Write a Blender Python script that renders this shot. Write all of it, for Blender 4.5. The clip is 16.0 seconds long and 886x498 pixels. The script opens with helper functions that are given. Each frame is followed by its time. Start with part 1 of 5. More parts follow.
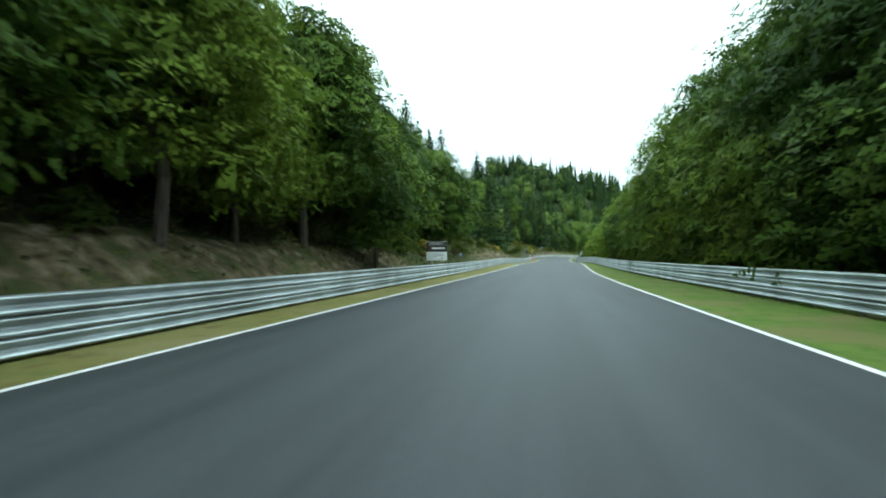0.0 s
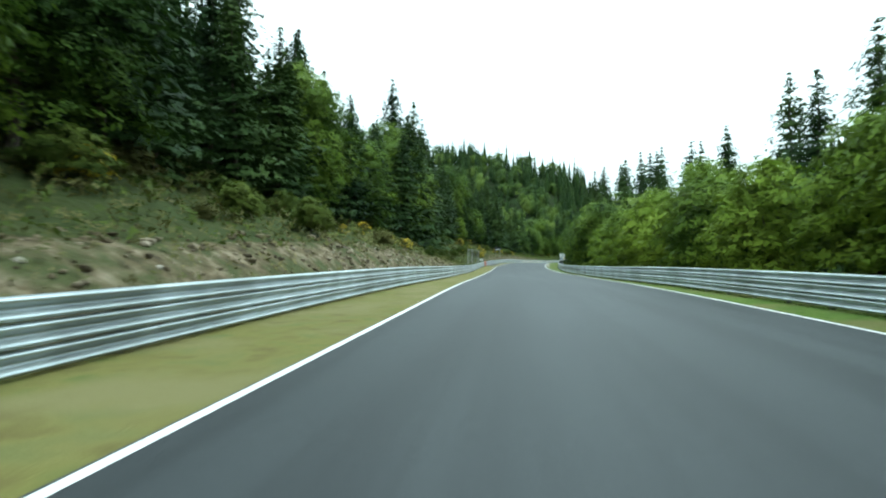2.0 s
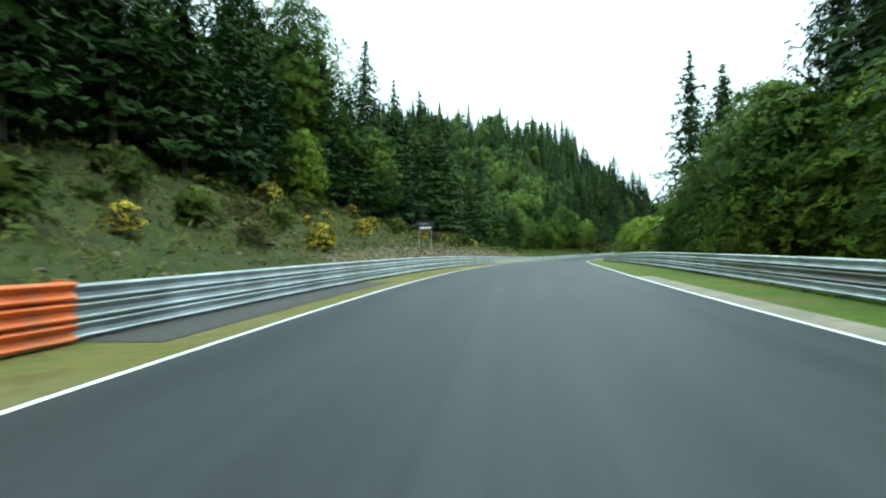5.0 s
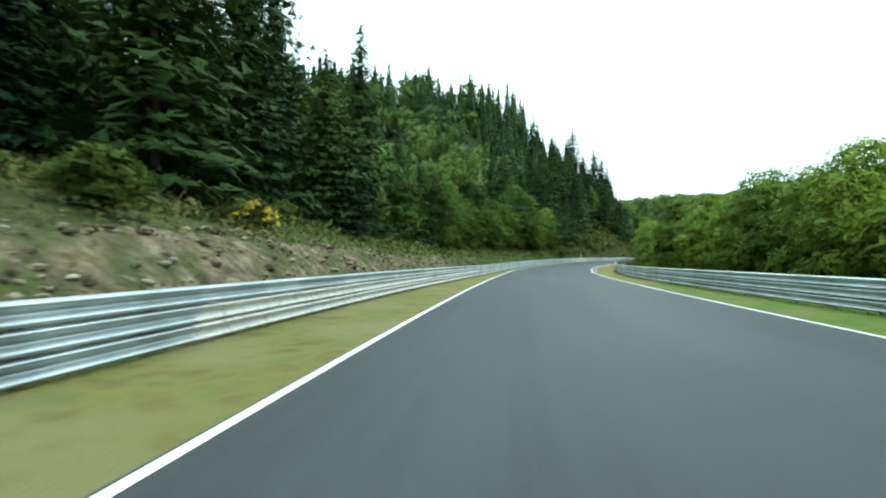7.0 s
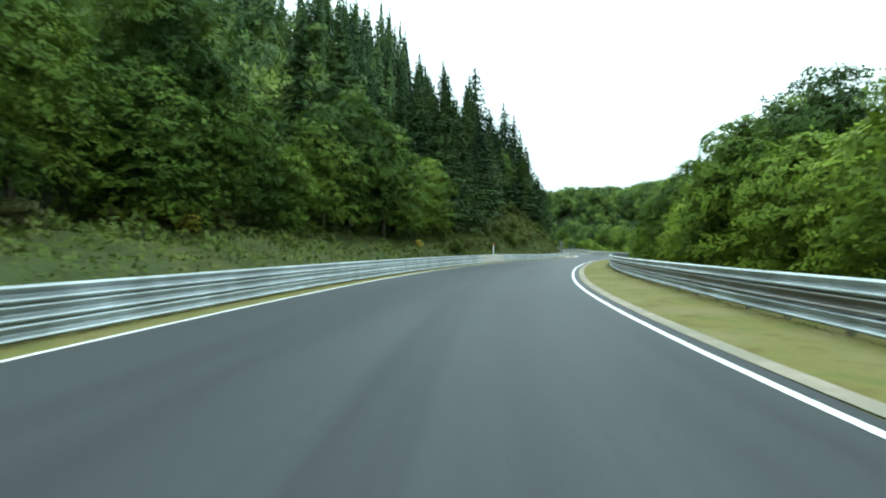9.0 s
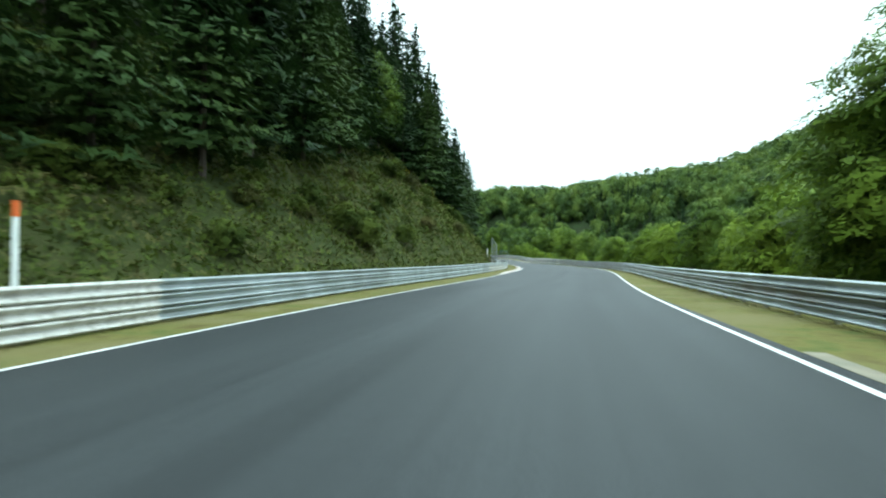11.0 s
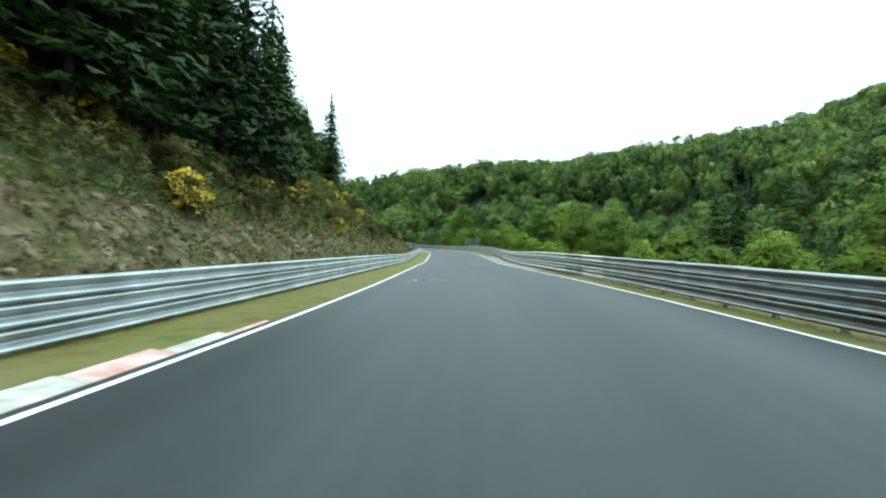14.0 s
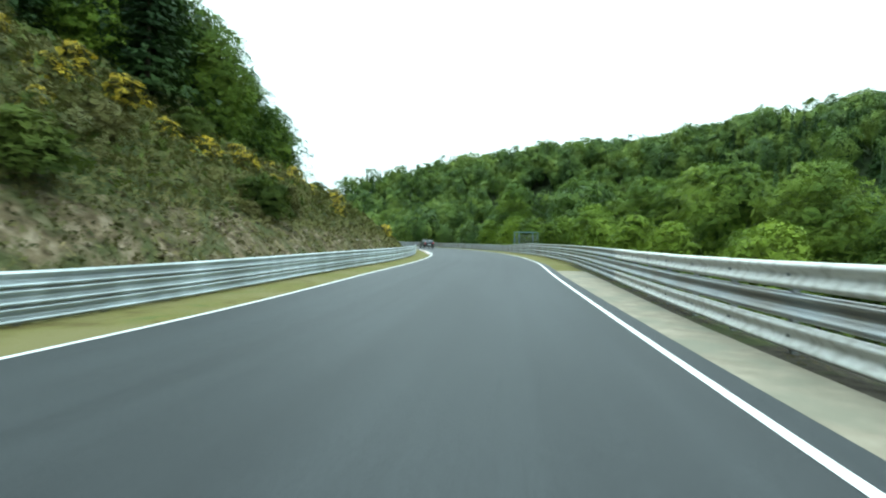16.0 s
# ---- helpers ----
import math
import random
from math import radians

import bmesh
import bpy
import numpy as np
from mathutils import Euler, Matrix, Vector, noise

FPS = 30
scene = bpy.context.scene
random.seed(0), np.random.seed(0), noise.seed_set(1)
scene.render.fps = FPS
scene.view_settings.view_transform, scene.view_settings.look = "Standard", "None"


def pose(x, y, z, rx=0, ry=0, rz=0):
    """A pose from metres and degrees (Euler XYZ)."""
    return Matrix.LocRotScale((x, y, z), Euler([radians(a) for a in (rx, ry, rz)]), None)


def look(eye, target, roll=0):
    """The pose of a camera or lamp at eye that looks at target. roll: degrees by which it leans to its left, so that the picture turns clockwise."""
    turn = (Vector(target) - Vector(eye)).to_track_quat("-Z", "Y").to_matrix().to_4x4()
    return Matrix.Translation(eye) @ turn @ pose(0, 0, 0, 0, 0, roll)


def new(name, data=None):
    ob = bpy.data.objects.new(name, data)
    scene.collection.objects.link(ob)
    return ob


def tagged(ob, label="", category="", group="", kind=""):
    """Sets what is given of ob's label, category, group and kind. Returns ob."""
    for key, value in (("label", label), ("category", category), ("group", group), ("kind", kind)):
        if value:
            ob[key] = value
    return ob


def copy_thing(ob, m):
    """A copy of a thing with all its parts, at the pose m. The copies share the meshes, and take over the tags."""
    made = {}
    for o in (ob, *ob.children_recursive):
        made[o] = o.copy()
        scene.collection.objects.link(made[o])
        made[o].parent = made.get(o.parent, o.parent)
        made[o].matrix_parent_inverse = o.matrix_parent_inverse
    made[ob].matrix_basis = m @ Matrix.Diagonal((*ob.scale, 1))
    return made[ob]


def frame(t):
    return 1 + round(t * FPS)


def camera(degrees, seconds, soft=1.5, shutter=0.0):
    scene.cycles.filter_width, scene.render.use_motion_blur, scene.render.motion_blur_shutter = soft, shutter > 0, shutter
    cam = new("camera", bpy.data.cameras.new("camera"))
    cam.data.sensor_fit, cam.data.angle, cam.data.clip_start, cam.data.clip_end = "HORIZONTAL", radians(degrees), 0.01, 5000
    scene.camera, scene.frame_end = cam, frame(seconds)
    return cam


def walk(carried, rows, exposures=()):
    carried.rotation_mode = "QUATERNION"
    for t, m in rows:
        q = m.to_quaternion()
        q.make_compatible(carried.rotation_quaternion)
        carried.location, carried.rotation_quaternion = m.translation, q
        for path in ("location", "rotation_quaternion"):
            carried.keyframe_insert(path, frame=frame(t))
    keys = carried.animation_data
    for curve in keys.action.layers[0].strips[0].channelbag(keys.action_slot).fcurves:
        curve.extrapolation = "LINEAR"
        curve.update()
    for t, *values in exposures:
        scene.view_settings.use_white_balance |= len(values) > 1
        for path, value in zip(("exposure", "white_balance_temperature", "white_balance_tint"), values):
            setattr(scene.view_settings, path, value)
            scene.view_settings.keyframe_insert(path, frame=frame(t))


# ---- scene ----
cam = camera(80.4, 16.0, soft=2.0, shutter=0.12)
ROWS = [
    (0.0, 0.10, -0.00, 1.38, 0.44, 0.76, 0.76),
    (0.5, 1.94, 16.07, 1.30, -0.86, 1.06, 0.59),
    (1.0, 3.99, 31.99, 1.24, -3.51, 1.19, 0.43),
    (1.5, 6.98, 47.85, 1.21, -4.90, 1.01, -0.06),
    (2.0, 10.38, 63.43, 1.27, -4.72, 1.12, 0.00),
    (2.5, 13.67, 79.00, 1.32, -4.19, 1.52, 0.85),
    (3.0, 16.80, 94.91, 1.24, -3.99, 1.37, 0.64),
    (3.5, 19.90, 110.71, 1.09, -4.92, 0.83, -0.15),
    (4.0, 23.56, 126.61, 0.98, -6.15, 1.18, 0.70),
    (4.5, 27.09, 140.99, 1.00, -7.17, 1.43, 0.69),
    (5.0, 32.21, 158.10, 1.17, -8.03, 0.89, 1.17),
    (5.5, 35.96, 171.86, 1.40, -8.55, 1.87, -0.02),
    (6.0, 40.04, 186.37, 1.58, -9.55, 1.58, -0.07),
    (6.5, 44.46, 200.59, 1.65, -11.93, 1.16, -0.12),
    (7.0, 49.56, 214.49, 1.62, -15.45, 0.84, -0.18),
    (7.5, 55.48, 228.10, 1.52, -18.80, 0.65, 0.04),
    (8.0, 62.33, 241.30, 1.41, -20.16, 0.64, 0.33),
    (8.5, 69.81, 254.30, 1.32, -23.15, 0.40, -0.13),
    (9.0, 78.09, 266.96, 1.31, -26.12, 0.75, 0.40),
    (9.5, 86.61, 279.04, 1.41, -30.25, 0.92, 0.79),
    (10.0, 95.68, 290.76, 1.56, -34.28, 0.86, 0.15),
    (10.5, 105.09, 301.73, 1.71, -34.35, 1.48, -0.01),
    (11.0, 114.26, 312.52, 1.84, -33.69, 1.36, -0.07),
    (11.5, 123.32, 323.04, 1.91, -34.90, 1.21, -0.12),
    (12.0, 132.64, 333.04, 1.94, -38.15, 1.24, -0.18),
    (12.5, 142.38, 342.39, 2.01, -41.15, 0.73, -1.38),
    (13.0, 152.12, 351.54, 2.13, -40.84, 0.03, -1.50),
    (13.5, 161.85, 360.63, 2.24, -37.87, 0.20, -0.83),
    (14.0, 171.34, 370.22, 2.30, -34.16, 0.60, -0.75),
    (14.5, 179.97, 379.83, 2.44, -31.10, 0.62, -0.40),
    (15.0, 188.19, 389.96, 2.56, -29.25, 0.47, -0.72),
    (15.5, 196.02, 400.25, 2.66, -28.07, 0.56, -0.70),
    (16.0, 203.52, 410.58, 2.76, -27.51, 0.67, -0.92),
]
walk(cam, [(t, pose(x, y, z, 90 + pitch, roll, yaw)) for t, x, y, z, yaw, pitch, roll in ROWS],
     [(0.0, -0.2, 5600, -11), (16.0, -0.2, 5620, -11)])

# ---- world, sun, exposure ----


def make_world():
    w = bpy.data.worlds.new("overcast_sky")
    scene.world = w
    w.use_nodes = True
    nt = w.node_tree
    nt.nodes.clear()
    out = nt.nodes.new("ShaderNodeOutputWorld")
    bg = nt.nodes.new("ShaderNodeBackground")
    sky = nt.nodes.new("ShaderNodeTexSky")
    sky.sky_type, sky.sun_disc = "NISHITA", False
    sky.sun_elevation, sky.sun_rotation = radians(64), radians(216)
    sky.air_density, sky.dust_density = 1.0, 3.0
    coord = nt.nodes.new("ShaderNodeTexCoord")
    cloud = nt.nodes.new("ShaderNodeTexNoise")
    cloud.inputs["Scale"].default_value, cloud.inputs["Detail"].default_value = 2.2, 6.0
    ramp = nt.nodes.new("ShaderNodeValToRGB")
    ramp.color_ramp.elements[0].position, ramp.color_ramp.elements[0].color = 0.3, (0.72, 0.72, 0.72, 1)
    ramp.color_ramp.elements[1].position, ramp.color_ramp.elements[1].color = 0.5, (1, 1, 1, 1)
    mix = nt.nodes.new("ShaderNodeMix")
    mix.data_type = "RGBA"
    mix.inputs["B"].default_value = (12.4, 12.8, 13.0, 1)
    nt.links.new(coord.outputs["Generated"], cloud.inputs["Vector"])
    nt.links.new(cloud.outputs["Fac"], ramp.inputs["Fac"])
    nt.links.new(ramp.outputs["Color"], mix.inputs["Factor"])
    nt.links.new(sky.outputs["Color"], mix.inputs["A"])
    # an overcast sky is brighter overhead than at the horizon
    sep = nt.nodes.new("ShaderNodeSeparateXYZ")
    rise = nt.nodes.new("ShaderNodeMapRange")
    rise.inputs["To Min"].default_value, rise.inputs["To Max"].default_value = 1.0, 3.0
    lift = nt.nodes.new("ShaderNodeMix")
    lift.data_type, lift.blend_type = "RGBA", "MULTIPLY"
    lift.inputs["Factor"].default_value = 1.0
    nt.links.new(coord.outputs["Generated"], sep.inputs["Vector"])
    nt.links.new(sep.outputs["Z"], rise.inputs["Value"])
    nt.links.new(mix.outputs["Result"], lift.inputs["A"])
    nt.links.new(rise.outputs["Result"], lift.inputs["B"])
    nt.links.new(lift.outputs["Result"], bg.inputs["Color"])
    bg.inputs["Strength"].default_value = 0.11
    nt.links.new(bg.outputs["Background"], out.inputs["Surface"])


make_world()
sun_data = bpy.data.lights.new("sun", "SUN")
sun_data.energy, sun_data.angle, sun_data.color = 1.3, radians(18), (1.0, 0.96, 0.9)
sun = new("sun", sun_data)
sun.matrix_world = look((0, 0, 100), (-28, 38, 0))


# ---- materials ----
def material(name, colors, scale=4.0, rough=0.8, metal=0.0, bump=0.0, bump_scale=40.0, island=0.0, each=0.0, translucent=0.0,
             patches=None, patch_scale=0.3, stretch=(1, 1, 1), spec=0.5, leaflets=0.0, holes=0.47, span=0.2):
    """A surface whose colour wanders between the colours at one scale, with patches of another colour at a larger one."""
    m = bpy.data.materials.new(name)
    m.use_nodes = True
    nt = m.node_tree
    nt.nodes.clear()
    out = nt.nodes.new("ShaderNodeOutputMaterial")
    b = nt.nodes.new("ShaderNodeBsdfPrincipled")
    geo = nt.nodes.new("ShaderNodeNewGeometry")
    mp = nt.nodes.new("ShaderNodeMapping")
    mp.inputs["Scale"].default_value = stretch
    nt.links.new(geo.outputs["Position"], mp.inputs["Vector"])
    n = nt.nodes.new("ShaderNodeTexNoise")
    n.inputs["Scale"].default_value, n.inputs["Detail"].default_value = scale, 5.0
    nt.links.new(mp.outputs["Vector"], n.inputs["Vector"])
    ramp = nt.nodes.new("ShaderNodeValToRGB")
    els = ramp.color_ramp.elements
    while len(els) < len(colors):
        els.new(0.5)
    for i, c in enumerate(colors):
        els[i].position = 0.5 - span + 2 * span * i / max(1, len(colors) - 1)
        els[i].color = (*c, 1)
    fac = n.outputs["Fac"]
    if island:
        oi = nt.nodes.new("ShaderNodeObjectInfo")
        a = nt.nodes.new("ShaderNodeMath")
        a.operation = "MULTIPLY_ADD"
        nt.links.new(geo.outputs["Random Per Island"], a.inputs[0])
        a.inputs[1].default_value = island
        nt.links.new(n.outputs["Fac"], a.inputs[2])
        c = nt.nodes.new("ShaderNodeMath")
        c.operation = "MULTIPLY_ADD"
        nt.links.new(oi.outputs["Random"], c.inputs[0])
        c.inputs[1].default_value = each
        nt.links.new(a.outputs[0], c.inputs[2])
        d = nt.nodes.new("ShaderNodeMath")
        d.operation = "SUBTRACT"
        nt.links.new(c.outputs[0], d.inputs[0])
        d.inputs[1].default_value = (island + each) / 2
        fac = d.outputs[0]
    nt.links.new(fac, ramp.inputs["Fac"])
    col = ramp.outputs["Color"]
    if patches:
        n2 = nt.nodes.new("ShaderNodeTexNoise")
        n2.inputs["Scale"].default_value, n2.inputs["Detail"].default_value = patch_scale, 4.0
        nt.links.new(mp.outputs["Vector"], n2.inputs["Vector"])
        r2 = nt.nodes.new("ShaderNodeValToRGB")
        r2.color_ramp.elements[0].position, r2.color_ramp.elements[1].position = 0.45, 0.62
        nt.links.new(n2.outputs["Fac"], r2.inputs["Fac"])
        mx = nt.nodes.new("ShaderNodeMix")
        mx.data_type = "RGBA"
        mx.inputs["B"].default_value = (*patches, 1)
        nt.links.new(r2.outputs["Color"], mx.inputs["Factor"])
        nt.links.new(col, mx.inputs["A"])
        col = mx.outputs["Result"]
    nt.links.new(col, b.inputs["Base Color"])
    b.inputs["Roughness"].default_value, b.inputs["Metallic"].default_value = rough, metal
    b.inputs["Specular IOR Level"].default_value = spec
    if bump:
        bn = nt.nodes.new("ShaderNodeTexNoise")
        bn.inputs["Scale"].default_value, bn.inputs["Detail"].default_value = bump_scale, 4.0
        nt.links.new(mp.outputs["Vector"], bn.inputs["Vector"])
        bp = nt.nodes.new("ShaderNodeBump")
        bp.inputs["Strength"].default_value, bp.inputs["Distance"].default_value = 1.0, bump
        nt.links.new(bn.outputs["Fac"], bp.inputs["Height"])
        nt.links.new(bp.outputs["Normal"], b.inputs["Normal"])
    surf = b.outputs["BSDF"]
    if translucent:
        tr = nt.nodes.new("ShaderNodeBsdfTranslucent")
        nt.links.new(col, tr.inputs["Color"])
        ms = nt.nodes.new("ShaderNodeMixShader")
        ms.inputs["Fac"].default_value = translucent
        nt.links.new(surf, ms.inputs[1])
        nt.links.new(tr.outputs["BSDF"], ms.inputs[2])
        surf = ms.outputs["Shader"]
    if leaflets:
        # a spray is many small leaves with gaps between them
        vo = nt.nodes.new("ShaderNodeTexVoronoi")
        vo.inputs["Scale"].default_value = leaflets
        gap = nt.nodes.new("ShaderNodeMath")
        gap.operation = "GREATER_THAN"
        gap.inputs[1].default_value = holes
        nt.links.new(geo.outputs["Position"], vo.inputs["Vector"])
        nt.links.new(vo.outputs["Distance"], gap.inputs[0])
        hole = nt.nodes.new("ShaderNodeBsdfTransparent")
        mh = nt.nodes.new("ShaderNodeMixShader")
        nt.links.new(gap.outputs[0], mh.inputs["Fac"])
        nt.links.new(surf, mh.inputs[1])
        nt.links.new(hole.outputs["BSDF"], mh.inputs[2])
        surf = mh.outputs["Shader"]
    nt.links.new(surf, out.inputs["Surface"])
    return m


def asphalt_material():
    """Fine dark asphalt with long soft wheel tracks; its map runs across (x) and along (y) the road, in metres."""
    m = material("asphalt", [(0.0225, 0.025, 0.027), (0.042, 0.0465, 0.0485)], 45, 0.55, bump=0.004, bump_scale=120, spec=0.18)
    nt = m.node_tree
    b = next(n for n in nt.nodes if n.type == "BSDF_PRINCIPLED")
    grain = b.inputs["Base Color"].links[0].from_socket
    uv = nt.nodes.new("ShaderNodeUVMap")
    uv.uv_map = "along"
    col = grain
    for scale, sx, sy, lo, hi, dark in ((1.0, 1.1, 0.02, 0.42, 0.66, 0.74), (1.0, 0.3, 0.06, 0.4, 0.65, 1.28), (1.0, 5.0, 0.05, 0.5, 0.75, 0.84)):
        mp = nt.nodes.new("ShaderNodeMapping")
        mp.inputs["Scale"].default_value = (sx, sy, 1)
        nz = nt.nodes.new("ShaderNodeTexNoise")
        nz.inputs["Scale"].default_value, nz.inputs["Detail"].default_value = scale, 4.0
        rp = nt.nodes.new("ShaderNodeValToRGB")
        rp.color_ramp.elements[0].position, rp.color_ramp.elements[1].position = lo, hi
        rp.color_ramp.elements[0].color, rp.color_ramp.elements[1].color = (1, 1, 1, 1), (dark, dark, dark, 1)
        mx = nt.nodes.new("ShaderNodeMix")
        mx.data_type, mx.blend_type = "RGBA", "MULTIPLY"
        mx.inputs["Factor"].default_value = 1.0
        nt.links.new(uv.outputs["UV"], mp.inputs["Vector"])
        nt.links.new(mp.outputs["Vector"], nz.inputs["Vector"])
        nt.links.new(nz.outputs["Fac"], rp.inputs["Fac"])
        nt.links.new(col, mx.inputs["A"])
        nt.links.new(rp.outputs["Color"], mx.inputs["B"])
        col = mx.outputs["Result"]
    nt.links.new(col, b.inputs["Base Color"])
    return m


ASPHALT = asphalt_material()
PAINT = material("road_paint", [(0.5, 0.5, 0.48), (0.72, 0.72, 0.7)], 6, 0.6, bump=0.001)
WHITE_PAINT = material("white_paint", [(0.3, 0.285, 0.25), (0.47, 0.455, 0.415), (0.6, 0.59, 0.55)], 5, 0.65, patches=(0.33, 0.31, 0.26), patch_scale=2.2)
RAIL_WHITE = material("rail_white_paint", [(0.45, 0.445, 0.415), (0.7, 0.695, 0.66)], 7, 0.45, patches=(0.36, 0.345, 0.31), patch_scale=7.0, stretch=(1, 1, 0.5))
RED_PAINT = material("red_paint", [(0.4, 0.2, 0.17), (0.5, 0.33, 0.29)], 5, 0.6, patches=(0.52, 0.45, 0.41), patch_scale=2.0)
GALV = material("galvanised_steel", [(0.37, 0.41, 0.425), (0.53, 0.575, 0.595)], 1.6, 0.42, 0.8, patches=(0.32, 0.35, 0.355), patch_scale=0.5)
GALV_DARK = material("weathered_steel", [(0.19, 0.205, 0.21), (0.32, 0.34, 0.35)], 1.6, 0.36, 0.8, patches=(0.2, 0.19, 0.17), patch_scale=0.8)
STEEL_POST = material("post_steel", [(0.2, 0.21, 0.21), (0.3, 0.31, 0.31)], 3, 0.5, 0.6)
VERGE = material("verge_grass", [(0.1, 0.085, 0.03), (0.14, 0.13, 0.04), (0.085, 0.105, 0.029)], 1.6, 0.9, bump=0.03, bump_scale=30,
                 patches=(0.155, 0.14, 0.06), patch_scale=0.4, spec=0.1)
VERGE_GREEN = material("green_verge_grass", [(0.06, 0.1, 0.016), (0.1, 0.14, 0.026)], 2.5, 0.9, bump=0.03, bump_scale=30,
                       patches=(0.12, 0.12, 0.04), patch_scale=0.5, spec=0.1)
EARTH = material("hillside_soil", [(0.026, 0.032, 0.01), (0.045, 0.054, 0.016), (0.066, 0.062, 0.026)], 1.2, 0.95, bump=0.12, bump_scale=3,
                 patches=(0.04, 0.052, 0.017), patch_scale=0.3, spec=0.1)
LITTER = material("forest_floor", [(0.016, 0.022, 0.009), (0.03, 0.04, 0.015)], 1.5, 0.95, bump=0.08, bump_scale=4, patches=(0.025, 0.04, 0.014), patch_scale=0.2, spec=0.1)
CUT = material("cut_bank_soil", [(0.045, 0.036, 0.02), (0.12, 0.095, 0.055), (0.23, 0.19, 0.13)], 2.2, 0.95, bump=0.25, bump_scale=3,
               patches=(0.06, 0.066, 0.026), patch_scale=0.8, spec=0.1)
CONCRETE = material("concrete", [(0.17, 0.145, 0.1), (0.27, 0.235, 0.175)], 3, 0.85, bump=0.01, patches=(0.17, 0.16, 0.115), patch_scale=0.8)
CLOD = material("broken_earth", [(0.05, 0.04, 0.024), (0.13, 0.105, 0.065), (0.26, 0.22, 0.16)], 0.9, 0.95, bump=0.02, bump_scale=25, island=0.35, spec=0.1)
DIRT = material("dark_soil", [(0.03, 0.026, 0.02), (0.075, 0.065, 0.05)], 6, 0.95, bump=0.03, bump_scale=30, patches=(0.06, 0.07, 0.03), patch_scale=0.9, spec=0.1)
GRAVEL = material("dark_gravel", [(0.035, 0.034, 0.031), (0.075, 0.07, 0.062)], 14, 0.95, bump=0.03, bump_scale=40)
BARK = material("bark", [(0.05, 0.04, 0.03), (0.11, 0.09, 0.07)], 8, 0.95, bump=0.03, bump_scale=15, stretch=(1, 1, 0.2))
LEAF = material("broad_leaves", [(0.032, 0.062, 0.009), (0.082, 0.132, 0.016), (0.15, 0.21, 0.024)], 0.13, 0.6, island=0.1, span=0.13, translucent=0.25, spec=0.12, leaflets=7.0, each=0.16)
LEAF_LIGHT = material("young_leaves", [(0.065, 0.108, 0.012), (0.14, 0.205, 0.02), (0.21, 0.285, 0.028)], 0.13, 0.6, island=0.1, span=0.15, translucent=0.25, spec=0.12, leaflets=8.0, each=0.18)
NEEDLE = material("spruce_needles", [(0.011, 0.024, 0.008), (0.027, 0.05, 0.013), (0.054, 0.083, 0.02)], 0.13, 0.6, island=0.12, translucent=0.1, spec=0.05, leaflets=13.0, holes=0.62, each=0.2)
# distant haze is put into this leaf colour: raised darks, a little more blue
LEAF_HAZED = material("broad_leaves_hazed", [(0.042, 0.073, 0.018), (0.084, 0.13, 0.026), (0.14, 0.188, 0.034)], 0.11, 0.6, island=0.05, span=0.13, translucent=0.25, spec=0.12, leaflets=2.6, holes=0.52)
NEEDLE_FAR = material("spruce_needles_far", [(0.011, 0.024, 0.008), (0.027, 0.05, 0.013), (0.054, 0.083, 0.02)], 0.13, 0.6, island=0.08, translucent=0.1, spec=0.05, leaflets=3.0, holes=0.6)
BROOM = material("broom_flowers", [(0.42, 0.32, 0.012), (0.7, 0.54, 0.02)], 2, 0.7, island=0.25, translucent=0.2, leaflets=14.0, each=0.1)
SCRUB = material("scrub_leaves", [(0.044, 0.05, 0.012), (0.082, 0.084, 0.02), (0.12, 0.112, 0.034)], 0.4, 0.8, island=0.2, translucent=0.2, spec=0.2, leaflets=12.0, each=0.3)
FERN = material("low_green_growth", [(0.036, 0.056, 0.009), (0.066, 0.092, 0.014), (0.1, 0.126, 0.021)], 0.5, 0.8, island=0.22, translucent=0.25, spec=0.15, leaflets=12.0, holes=0.56, each=0.2)
ORANGE = material("orange_paint", [(0.55, 0.1, 0.015), (0.7, 0.16, 0.03)], 3, 0.45, patches=(0.45, 0.12, 0.04), patch_scale=1.5)
GRASS = material("grass_blades", [(0.07, 0.08, 0.025), (0.13, 0.12, 0.045), (0.2, 0.165, 0.08)], 0.5, 0.85, island=0.4, translucent=0.25, spec=0.1, leaflets=16.0)

# ---- the line of the road: centre line every 15 m, half width between the edge lines, rails either side ----
STEP = 15.0
BROAD = 30.0
CENTRE_X = [-0.9, 1.9, 4.8, 7.9, 11.2, 14.5, 17.6, 20.7, 23.7, 26.8, 29.9, 33.3, 37.5, 42.4, 47.7, 53.4, 59.4, 65.7, 72.3, 79.3, 87.5, 96.9, 107.1, 117.8, 128.8, 140.2, 151.6, 162.5, 172.4, 181.4, 190.0, 198.4, 207.0, 215.4, 223.8, 231.2, 237.3, 241.9, 245.1, 246.7, 246.7, 245.2, 242.1, 237.5]
CENTRE_Y = [0.1, 14.9, 29.6, 44.3, 58.9, 73.5, 88.2, 102.9, 117.6, 132.3, 146.9, 161.5, 176.0, 190.2, 204.2, 218.1, 231.8, 245.4, 259.0, 272.3, 284.9, 296.7, 307.8, 318.3, 328.5, 338.3, 348.1, 358.5, 369.9, 381.9, 394.3, 406.7, 419.0, 431.5, 443.9, 456.9, 470.5, 484.8, 499.4, 514.3, 529.3, 544.2, 558.8, 573.1]
